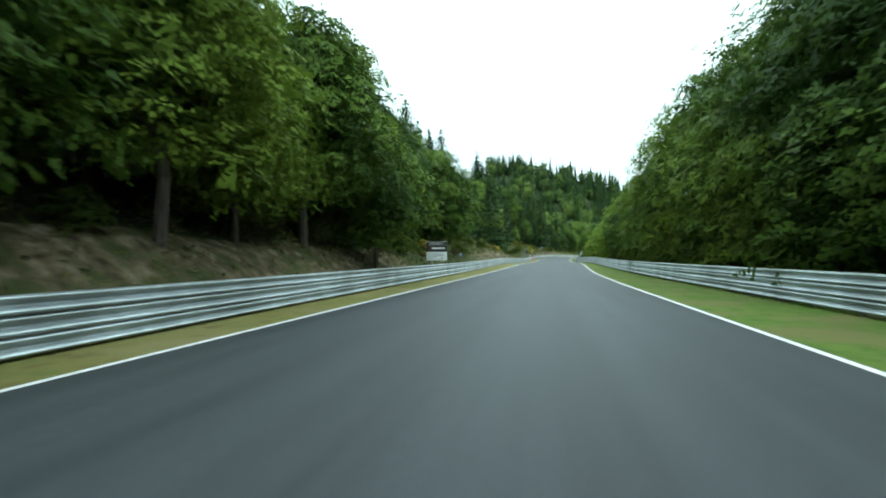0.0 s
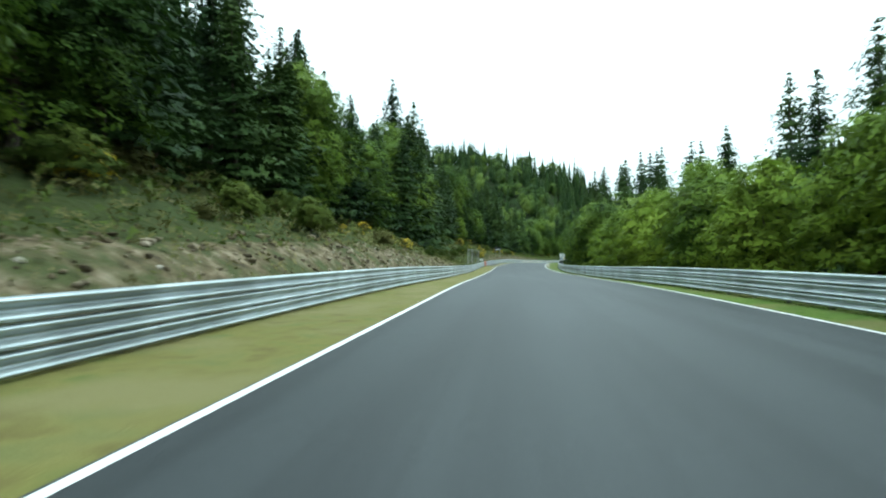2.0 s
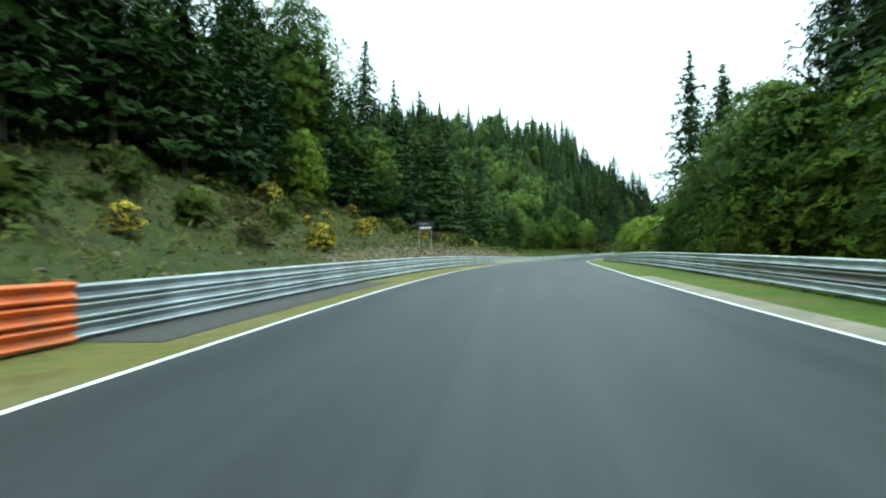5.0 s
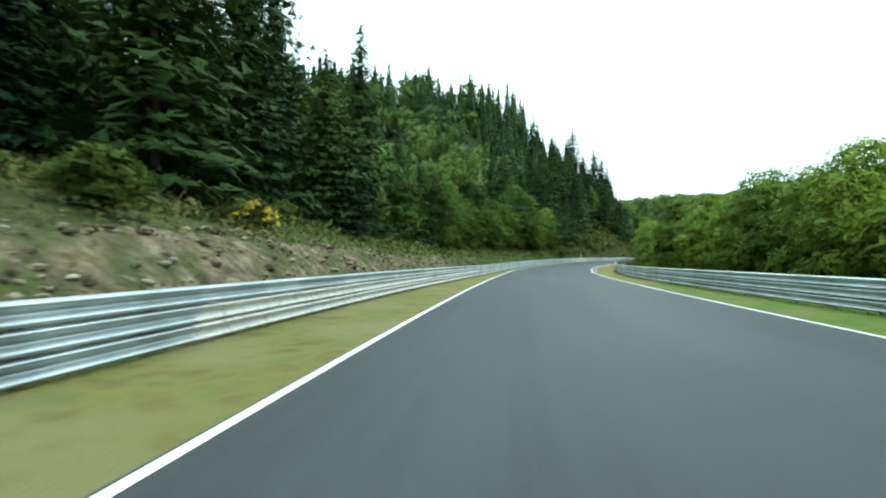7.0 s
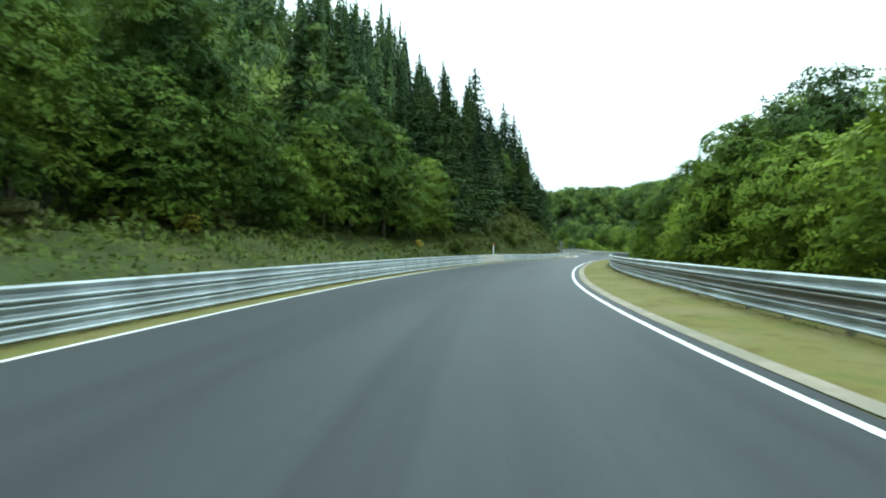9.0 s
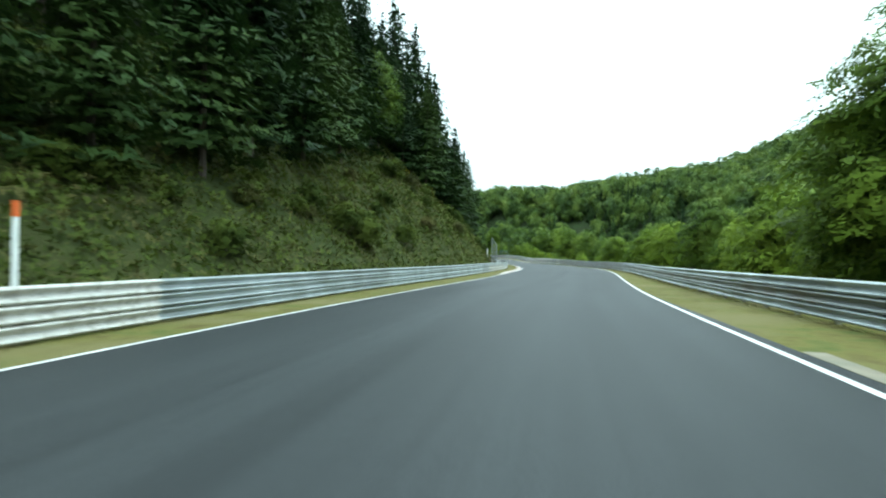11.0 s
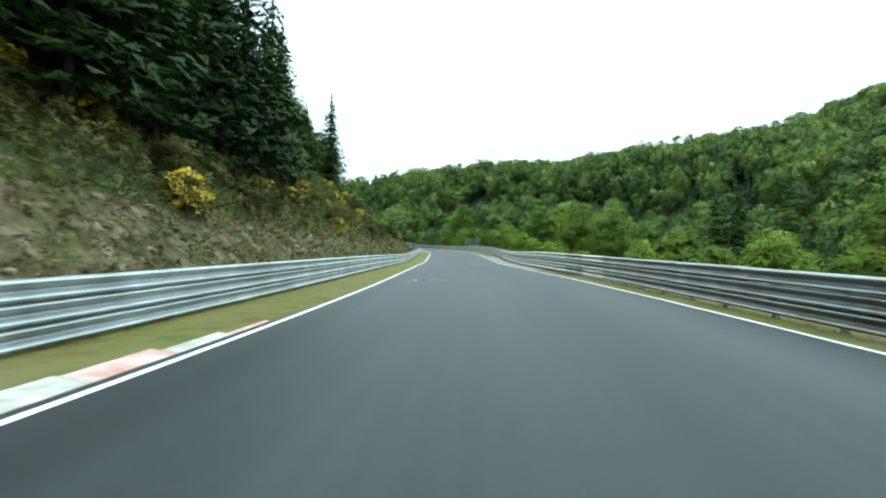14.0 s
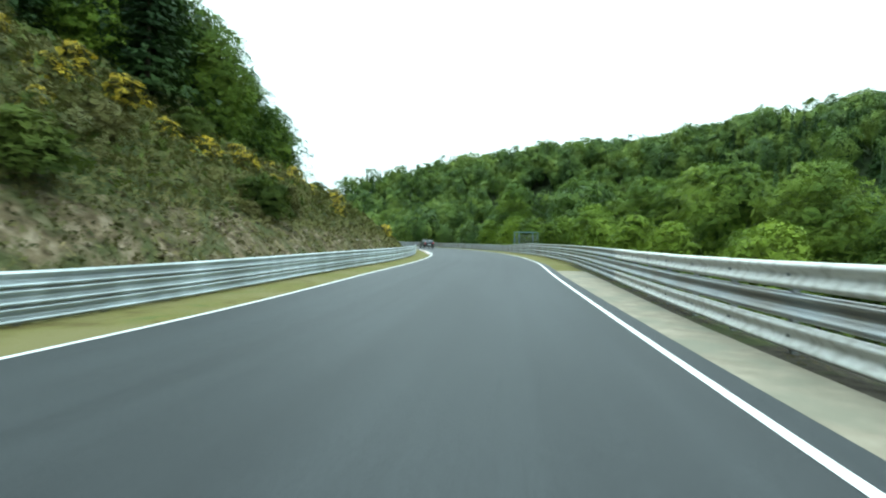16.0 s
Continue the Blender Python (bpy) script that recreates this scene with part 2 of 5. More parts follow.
CENTRE_Z = [-0.0, -0.07, -0.13, -0.17, -0.14, -0.05, -0.06, -0.23, -0.35, -0.43, -0.35, -0.15, 0.09, 0.25, 0.28, 0.21, 0.11, -0.0, -0.09, -0.06, 0.08, 0.23, 0.39, 0.51, 0.55, 0.59, 0.73, 0.85, 0.92, 1.09, 1.22, 1.32, 1.45, 1.89, 2.33, 2.77, 3.21, 3.65, 4.09, 4.53, 4.97, 5.41, 5.85, 6.29]
HALF = [4.71, 4.61, 4.47, 4.41, 4.46, 4.51, 4.56, 4.62, 4.54, 4.44, 4.44, 4.58, 4.59, 4.54, 4.47, 4.43, 4.42, 4.46, 4.5, 4.58, 4.61, 4.76, 4.84, 4.79, 4.76, 4.8, 4.85, 4.77, 4.66, 4.39, 4.22, 4.05, 4.1, 4.15, 4.27, 4.28, 4.29, 4.3, 4.3, 4.3, 4.3, 4.3, 4.3, 4.3]
RAIL_L = [-6.24, -6.48, -6.66, -6.84, -7.22, -7.32, -7.12, -7.01, -6.99, -6.91, -7.05, -7.11, -7.09, -7.13, -7.19, -7.2, -7.05, -6.65, -6.15, -5.62, -5.63, -5.82, -6.08, -6.46, -6.89, -7.22, -7.3, -7.03, -6.75, -6.57, -6.46, -6.26, -6.25, -6.17, -6.13, -6.12, -6.13, -6.14, -6.16, -6.17, -6.17, -6.16, -6.16, -6.15]
RAIL_R = [7.86, 7.64, 7.44, 7.22, 6.8, 6.34, 5.93, 5.56, 5.4, 5.61, 6.19, 7.03, 7.61, 7.77, 7.61, 7.29, 6.94, 6.69, 6.81, 7.36, 7.72, 7.49, 7.33, 7.3, 7.16, 6.88, 6.43, 5.91, 5.46, 5.37, 5.69, 5.83, 5.84, 6.31, 6.64, 6.83, 6.93, 6.96, 6.94, 6.91, 6.86, 6.82, 6.77, 6.73]


def smooth_table(values, x):
    """Catmull-Rom through values that stand STEP apart; straight beyond the ends."""
    v = np.asarray(values, float)
    v = np.concatenate([[2 * v[0] - v[1]], v, [2 * v[-1] - v[-2]]])
    q = np.asarray(x, float) / STEP
    n = len(v) - 3
    i = np.clip(np.floor(q).astype(int), 0, n - 1)
    f = q - i
    fc = np.clip(f, 0, 1)
    a, b, c, d = v[i], v[i + 1], v[i + 2], v[i + 3]
    r = 0.5 * (2 * b + (c - a) * fc + (2 * a - 5 * b + 4 * c - d) * fc ** 2 + (3 * b - a - 3 * c + d) * fc ** 3)
    return r + np.where(f < 0, f * (v[2] - v[1]), 0) + np.where(f > 1, (f - 1) * (v[-1] - v[-2]), 0)


def flat_table(values, x):
    return np.interp(np.asarray(x, float), np.arange(len(values)) * BROAD, values)


S_MIN, S_MAX = -45.0, 640.0
_s = np.arange(S_MIN, S_MAX + 0.1, 1.0)
_cx, _cy, _cz = smooth_table(CENTRE_X, _s), smooth_table(CENTRE_Y, _s), smooth_table(CENTRE_Z, _s)
_k = np.ones(7) / 7
_cx, _cy, _cz = (np.convolve(np.pad(a, 3, "reflect", reflect_type="odd"), _k, "valid") for a in (_cx, _cy, _cz))
_tx, _ty = np.gradient(_cx), np.gradient(_cy)
_n = np.hypot(_tx, _ty)
_tx, _ty = _tx / _n, _ty / _n


def on_road(s, u):
    """World x, y of the place u metres right of the centre line at station s."""
    x, y = np.interp(s, _s, _cx), np.interp(s, _s, _cy)
    tx, ty = np.interp(s, _s, _tx), np.interp(s, _s, _ty)
    return x + u * ty, y - u * tx


def road_z(s):
    return np.interp(s, _s, _cz)


def heading(s):
    """Degrees to turn +y onto the road's way."""
    return math.degrees(math.atan2(-np.interp(s, _s, _tx), np.interp(s, _s, _ty)))


def half_width(s):
    return smooth_table(HALF, s)


def rail_left(s):
    return smooth_table(RAIL_L, s)


def rail_right(s):
    return smooth_table(RAIL_R, s)


def station(x, y):
    """Station and offset of places in the world."""
    x, y = np.atleast_1d(np.asarray(x, float)), np.atleast_1d(np.asarray(y, float))
    s, u = np.empty(len(x)), np.empty(len(x))
    for a in range(0, len(x), 4000):
        b = slice(a, a + 4000)
        i = np.argmin((x[b, None] - _cx) ** 2 + (y[b, None] - _cy) ** 2, 1)
        dx, dy = x[b] - _cx[i], y[b] - _cy[i]
        s[b], u[b] = _s[i] + dx * _tx[i] + dy * _ty[i], dx * _ty[i] - dy * _tx[i]
    return s, u


# bank behind the left rail, slope above it, slope of the hillside; fall of the ground behind the right rail
BANK = [1.8, 1.6, 1.2, 1.7, 1.6, 0.9, 1.0, 1.5, 1.7, 1.5, 1.0, 0.6, 1.0, 2.0, 1.6, 1.8, 1.9, 1.7, 1.2, 1.0, 1.0, 1.0]
TERRACE = [0.5, 0.45, 0.4, 0.35, 0.35, 0.2, 0.4, 0.42, 0.25, 0.15, 0.12, 0.42, 1.1, 1.15, 0.9, 0.75, 0.75, 0.6, 0.4, 0.3, 0.3, 0.3]
HILLSIDE = [0.6, 0.56, 0.5, 0.5, 0.55, 0.6, 0.5, 0.48, 0.5, 0.42, 0.44, 0.42, 0.85, 1.1, 0.92, 0.7, 0.6, 0.4, 0.25, 0.2, 0.2, 0.2]
ROCK = [0.5, 0.48, 0.3, 0.9, 0.8, 0.2, 0.4, 0.9, 0.9, 0.3, 0.1, 0.1, 0.1, 0.2, 0.5, 0.55, 0.5, 0.6, 0.4, 0.2, 0.2, 0.2]
FALL = [0.05, 0.05, 0.08, 0.1, 0.1, 0.1, 0.1, 0.12, 0.14, 0.16, 0.2, 0.24, 0.28, 0.3, 0.34, 0.4, 0.4, 0.32, 0.2, 0.2, 0.2, 0.2]
# distance from the rails to the wood's edge, share of spruces there, size of the trees on the right
EDGE_L = [2.8, 2.8, 9, 12, 12, 9, 14, 13.5, 12, 12, 12, 8, 7, 13, 8, 11, 24, 20, 20, 18, 15, 15]
SPRUCE_L = [0.05, 0.1, 0.15, 0.7, 0.75, 0.75, 0.85, 0.8, 0.85, 0.55, 0.2, 0.4, 0.8, 0.9, 0.95, 0.9, 0.4, 0.3, 0.3, 0.3, 0.3, 0.3]
EDGE_R = [5, 5.4, 4.6, 3, 4, 5, 5.5, 5, 5, 5, 5, 6, 7, 8, 9, 13, 15, 12, 8, 6, 5, 5]
SIZE_R = [1.0, 1.12, 0.9, 0.62, 0.6, 0.82, 0.75, 0.6, 0.6, 0.66, 0.68, 0.72, 0.65, 0.75, 0.75, 0.6, 0.6, 0.7, 0.7, 0.7, 0.7, 0.7]
RIDGE = [0.45, 0.45, 0.45, 0.4, 0.35, 0.35, 0.3, 0.25, 0.12, 0.1, 0.05, 0.06, 0.3, 0.3, 0.25, 0.3, 0.45, 0.4, 0.3, 0.3, 0.3, 0.3]
CREST = [(640, 60, 80), (540, 280, 78), (505, 400, 90), (462, 495, 53), (415, 590, 43), (333, 700, 47), (180, 790, 60), (0, 860, 60)]


def far_hill(x, y):
    """The wooded ridge across the valley."""
    best = np.full(len(x), 1e9)
    top = np.zeros(len(x))
    for (ax, ay, ah), (bx, by, bh) in zip(CREST[:-1], CREST[1:]):
        dx, dy = bx - ax, by - ay
        q = np.clip(((x - ax) * dx + (y - ay) * dy) / (dx * dx + dy * dy), 0, 1)
        d = np.hypot(x - ax - q * dx, y - ay - q * dy)
        near = d < best
        best, top = np.where(near, d, best), np.where(near, ah + q * (bh - ah), top)
    return -16 + (top + 16) * np.exp(-(best / 165.0) ** 2)


def ground_z(s, u):
    """Height of the ground at station s, offset u."""
    s, u = np.atleast_1d(np.asarray(s, float)), np.atleast_1d(np.asarray(u, float))
    z0 = road_z(s)
    x, y = on_road(s, u)
    dl = np.maximum(rail_left(s) - 0.35 - u, 0)
    q = np.clip((dl - 0.3) / 2.3, 0, 1)
    rise = flat_table(BANK, s) * q * q * (3 - 2 * q)
    rise += flat_table(TERRACE, s) * np.clip(dl - 2.2, 0, 11)
    rise += flat_table(HILLSIDE, s) * np.clip(dl - 13.2, 0, 30) + flat_table(RIDGE, s) * np.clip(dl - 43, 0, 85) + 0.1 * np.clip(dl - 128, 0, 200)
    wob = np.sin(x * 0.33 + 1.7 * np.sin(y * 0.21)) * np.cos(y * 0.27 + np.sin(x * 0.17)) + 0.4 * np.sin(x * 1.1 + y * 0.7)
    rise += wob * np.clip(dl / 12, 0, 1) * 0.7
    dr = np.maximum(u - rail_right(s) - 0.4, 0)
    fall = -flat_table(FALL, s) * np.clip(dr, 0, 38) - 0.03 * np.clip(dr - 38, 0, 100)
    fall += wob * np.clip(dr / 15, 0, 1) * 0.5
    z = z0 + np.where(u < 0, rise, fall)
    hill = far_hill(x, y)
    w = np.clip((dr - 45) / 60, 0, 1)
    return np.where(u > 0, np.maximum(z, z + (hill - z) * w), np.maximum(z, np.where(dl > 60, hill, z)))


# ---- building helpers ----
def mesh_data(name, verts, faces, mats, index=None, shade=False, normals=None):
    me = bpy.data.meshes.new(name)
    me.from_pydata([tuple(v) for v in np.asarray(verts, float).tolist()], [], [tuple(f) for f in (faces.tolist() if isinstance(faces, np.ndarray) else faces)])
    for m in (mats if isinstance(mats, (list, tuple)) else [mats]):
        me.materials.append(m)
    if index is not None:
        me.polygons.foreach_set("material_index", np.asarray(index, np.int32))
    if shade:
        me.polygons.foreach_set("use_smooth", np.ones(len(me.polygons), bool))
    me.update()
    if normals is not None:
        me.normals_split_custom_set_from_vertices(np.asarray(normals, np.float32).tolist())
    return me


def part(name, bm, mat, parent=None, label="", m=None):
    """Links a bmesh or finished mesh as one object, under a thing or a part."""
    if isinstance(bm, bmesh.types.BMesh):
        me = bpy.data.meshes.new(name)
        bm.to_mesh(me)
        bm.free()
        me.materials.append(mat)
    else:
        me = bm
    ob = new(name, me)
    if parent is not None:
        ob.parent = parent
    if m is not None:
        ob.matrix_basis = m
    return tagged(ob, label)


def sheet(s, us, z=None):
    """Grid of points over stations s and columns of offsets us(s)."""
    cols = []
    for u in us:
        uu = u(s) if callable(u) else np.full(len(s), u)
        x, y = on_road(s, uu)
        cols.append(np.stack([x, y, ground_z(s, uu) if z is None else z(s, uu)], 1))
    v = np.stack(cols, 1)
    n, c = v.shape[:2]
    i = np.arange(n * c).reshape(n, c)
    f = np.stack([i[:-1, :-1], i[:-1, 1:], i[1:, 1:], i[1:, :-1]], -1).reshape(-1, 4)
    return v.reshape(-1, 3), f


def box(bm, lo, hi, m=None, bevel=0.0):
    r = bmesh.ops.create_cube(bm, size=1.0)
    vs = r["verts"]
    size = Vector(hi) - Vector(lo)
    mid = (Vector(hi) + Vector(lo)) / 2
    for v in vs:
        v.co = Vector((v.co.x * size.x, v.co.y * size.y, v.co.z * size.z)) + mid
        if m is not None:
            v.co = m @ v.co
    if bevel:
        es = list({e for v in vs for e in v.link_edges})
        bmesh.ops.bevel(bm, geom=es, offset=bevel, segments=2, affect="EDGES")
    return bm


def tube(bm, a, b, r0, r1=None, sides=8):
    a, b = Vector(a), Vector(b)
    r1 = r0 if r1 is None else r1
    d = b - a
    m = Matrix.Translation((a + b) / 2) @ d.to_track_quat("Z", "Y").to_matrix().to_4x4()
    bmesh.ops.create_cone(bm, cap_ends=True, segments=sides, radius1=r0, radius2=max(r1, 0.003), depth=d.length, matrix=m)
    return bm


# ---- ground, road and markings ----
def build_ground():
    s = np.arange(S_MIN, S_MAX, 3.0)
    cols = [-150, -120, -95, -75, -60, -48, -39, -32, -27, -23]
    us = [(lambda q, k=k: rail_left(q) + k * 0.95) for k in cols]
    us += [(lambda q, k=k: rail_left(q) - k) for k in (18, 15, 12.5, 10.5, 8.8, 7.2, 5.8, 4.6, 3.6, 2.9, 2.4, 1.9, 1.5, 1.1, 0.7, 0.3)]
    us += [(lambda q, k=k: rail_left(q) * (1 - k) + rail_right(q) * k) for k in (0, 0.25, 0.5, 0.75, 1)]
    us += [(lambda q, k=k: rail_right(q) + k) for k in (0.5, 1, 2, 3.5, 5.5, 8, 11, 15, 20, 26, 33, 42, 52, 64, 80, 100, 125, 150)]
    v, f = sheet(s, us, lambda a, u: ground_z(a, u) - 0.03)
    # outer land, a little under the corridor where the two overlap
    gx, gy = np.meshgrid(np.arange(-900, 1500, 20.0), np.arange(-700, 1700, 20.0), indexing="ij")
    x, y = gx.ravel(), gy.ravel()
    a, u = station(x, y)
    inside = (np.abs(u) < 125) & (a > S_MIN) & (a < S_MAX - 8)
    z = ground_z(np.clip(a, S_MIN, S_MAX), np.clip(u, -320, 900)) - np.where(inside, 9.0, 0.3)
    far = np.hypot(x - 200, y - 400)
    z = np.where(far > 900, z * np.clip(1 - (far - 900) / 600, 0.2, 1), z)
    n0 = len(v)
    i = np.arange(len(x)).reshape(gx.shape) + n0
    f2 = np.stack([i[:-1, :-1], i[1:, :-1], i[1:, 1:], i[:-1, 1:]], -1).reshape(-1, 4)
    keep = ~np.all(inside[f2 - n0] & (np.abs(u[f2 - n0]) < 60), 1)
    v = np.concatenate([v, np.stack([x, y, z], 1)])
    ncol = len(us) - 1
    col = np.tile(np.arange(ncol), len(s) - 1)
    row = np.repeat(s[:-1], ncol)
    idx = np.where((col >= 18) & (col <= 25) & (flat_table(ROCK, row) > 0.45), 1, 0)
    across = np.stack([u(s) for u in us], 1)
    mid = ((across[:-1, :-1] + across[1:, 1:]) / 2).ravel()
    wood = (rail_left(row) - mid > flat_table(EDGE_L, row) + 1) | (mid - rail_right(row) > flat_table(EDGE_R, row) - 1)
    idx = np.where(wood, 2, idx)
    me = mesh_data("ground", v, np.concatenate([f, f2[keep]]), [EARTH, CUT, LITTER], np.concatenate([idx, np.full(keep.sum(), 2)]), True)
    # grass verges, laid over the ground between road and rails
    ob = new("ground", me)
    tagged(ob, "wooded hillside ground with an earth cut bank", "ground", kind="structure")


def strip(name, s, u0, u1, lift, mat, label, category, cols=2):
    us = [(lambda q, k=k: u0(q) * (1 - k) + u1(q) * k) for k in np.linspace(0, 1, cols)]
    v, f = sheet(s, us, lambda a, u: road_z(a) + lift)
    me = mesh_data(name, v, f, mat, None, True)
    layer = me.uv_layers.new(name="along")
    across = np.concatenate([np.stack([u(s) for u in us], 1).reshape(-1, 1), np.repeat(s, cols)[:, None]], 1)
    layer.data.foreach_set("uv", across[np.asarray(f).ravel()].ravel().astype(np.float32))
    return tagged(new(name, me), label, category, kind="structure")


build_ground()
S2 = np.arange(S_MIN, S_MAX, 2.0)
strip("verge", S2, lambda q: rail_left(q) - 0.45, lambda q: -half_width(q) - 0.07, 0.012, VERGE, "dry mown grass verge beside the left rail", "grass verge")
strip("verge", S2[S2 < 255], lambda q: half_width(q) + 0.07, lambda q: rail_right(q) + 0.5, 0.012, VERGE_GREEN, "green mown grass verge under the guard rail", "grass verge")
strip("verge", S2[S2 > 250], lambda q: half_width(q) + 0.07, lambda q: rail_right(q) + 0.5, 0.008, VERGE, "dry mown grass verge under the guard rail", "grass verge")
strip("road", S2, lambda q: -half_width(q) - np.interp(q, [378, 386, 428, 436, 518, 526, 546, 554], [0.1, 0.2, 0.2, 0.1, 0.1, 0.2, 0.2, 0.1]), lambda q: half_width(q) + np.interp(q, [276, 286, 350, 360, 440, 452, 506, 516], [0.1, 0.3, 0.3, 0.1, 0.1, 0.42, 0.42, 0.1]), 0.03, ASPHALT, "dark grey asphalt race track, smooth and dry", "road", cols=5)
strip("road_edge_line", S2, lambda q: -half_width(q) - 0.06, lambda q: -half_width(q) + 0.06, 0.035, PAINT, "white painted edge line on the asphalt", "road marking")
strip("road_edge_line", S2, lambda q: half_width(q) - 0.06, lambda q: half_width(q) + 0.06, 0.035, PAINT, "white painted edge line on the asphalt", "road marking")
strip("apron", S2[(S2 > 280) & (S2 < 348)], lambda q: half_width(q) + 0.33, lambda q: half_width(q) + 0.63, 0.026, CONCRETE, "worn pale concrete strip beside the asphalt", "concrete strip")
strip("apron", S2[(S2 > 455) & (S2 < 500)], lambda q: half_width(q) + 0.4, lambda q: rail_right(q) - 0.3, 0.024, CONCRETE, "stained pale concrete apron under the guard rail", "concrete apron")
strip("dirt", S2[(S2 > 447) & (S2 < 508)], lambda q: rail_right(q) - 0.42, lambda q: rail_right(q) + 0.4, 0.02, DIRT, "dark damp soil and moss under the guard rail", "soil")
strip("apron", S2[(S2 > 164) & (S2 < 186)], lambda q: half_width(q) + 0.09, lambda q: half_width(q) + 0.85, 0.026, CONCRETE, "worn pale concrete strip beside the asphalt", "concrete strip")
strip("apron", S2[(S2 > 168) & (S2 < 184)], lambda q: rail_left(q) - 0.3, lambda q: -half_width(q) - 0.95, 0.024, GRAVEL, "dark gravel patch in the grass verge", "gravel")


# ---- guard rails ----
def beam_profile():
    """A W of two rounded crests round a wide valley, with lips turned back; depth towards the road, height."""
    z = np.linspace(0, 0.31, 25)
    off = np.abs(z - 0.155)
    d = 0.088 * np.where(off < 0.105, 0.5 - 0.5 * np.cos(math.pi * off / 0.105), np.cos(0.5 * math.pi * np.clip((off - 0.105) / 0.05, 0, 1)) ** 0.7)
    return [(float(a), float(b)) for a, b in zip(d, z)]


PROFILE = beam_profile()


def beam_mesh(name, mat, prof, length=4.25):
    n = len(prof)
    v, f = [], []
    for y in (-length / 2, length / 2):
        v += [(-d, y, z) for d, z in prof] + [(-d + 0.006, y, z) for d, z in prof]
    for i in range(n - 1):
        f.append((i, i + 1, 2 * n + i + 1, 2 * n + i))
        f.append((n + i + 1, n + i, 3 * n + i, 3 * n + i + 1))
    f += [(0, 2 * n, 3 * n, n), (n - 1, 2 * n - 1, 4 * n - 1, 3 * n - 1)]
    return mesh_data(name, v, f, mat, None, True)


def post_mesh():
    bm = bmesh.new()
    box(bm, (0.03, -0.05, -0.5), (0.036, 0.05, 0.9))
    box(bm, (0.03, -0.05, -0.5), (0.12, -0.044, 0.9))
    box(bm, (0.114, -0.05, -0.5), (0.12, 0.05, 0.9))
    me = bpy.data.meshes.new("post")
    bm.to_mesh(me)
    bm.free()
    me.materials.append(STEEL_POST)
    return me


def bolt_mesh():
    bm = bmesh.new()
    box(bm, (-0.008, -0.045, -0.03), (0.002, 0.045, 0.03))
    tube(bm, (-0.008, 0, 0), (-0.03, 0, 0), 0.022, 0.018, 8)
    me = bpy.data.meshes.new("bolt")
    bm.to_mesh(me)
    bm.free()
    me.materials.append(STEEL_POST)
    return me


FINISH = (("g", GALV), ("d", GALV_DARK), ("w", RAIL_WHITE))
BEAMS = {k: beam_mesh("beam", m, PROFILE) for k, m in FINISH}
BOLT = bolt_mesh()
POST = post_mesh()


def beam_finish(side, s, level):
    """Which finish a length of rail has: plain galvanised, dark weathered or white painted."""
    if side < 0:
        low = 226 < s < 259 or 269 < s < 273 or 275 < s < 281 or 392 < s < 426
        middle = 226 < s < 249 or 252 < s < 263 or 269 < s < 273 or 275 < s < 281 or 392 < s < 404
        return "w" if 337 < s < 347 or level == 0 and low or level == 1 and middle else "g"
    if s > 455:
        return "d" if level == 1 or s > 490 else "w"
    if 443 < s < 448 or 451 < s < 455 or 303 < s < 307 and level == 1:
        return "w" if level != 1 else "d"
    if s > 395:
        return "d"
    if 158 < s < 165 and level < 2:
        return "w"
    return "d" if level == 1 and (120 < s < 185 or s > 280) else "g"


def rail_pitch(side, s):
    """Height from one beam to the next: the right-hand rail is built taller towards the bend."""
    return 0.302 if side < 0 else float(np.interp(s, [420, 440, 462, 530, 545], [0.292, 0.345, 0.425, 0.425, 0.3]))


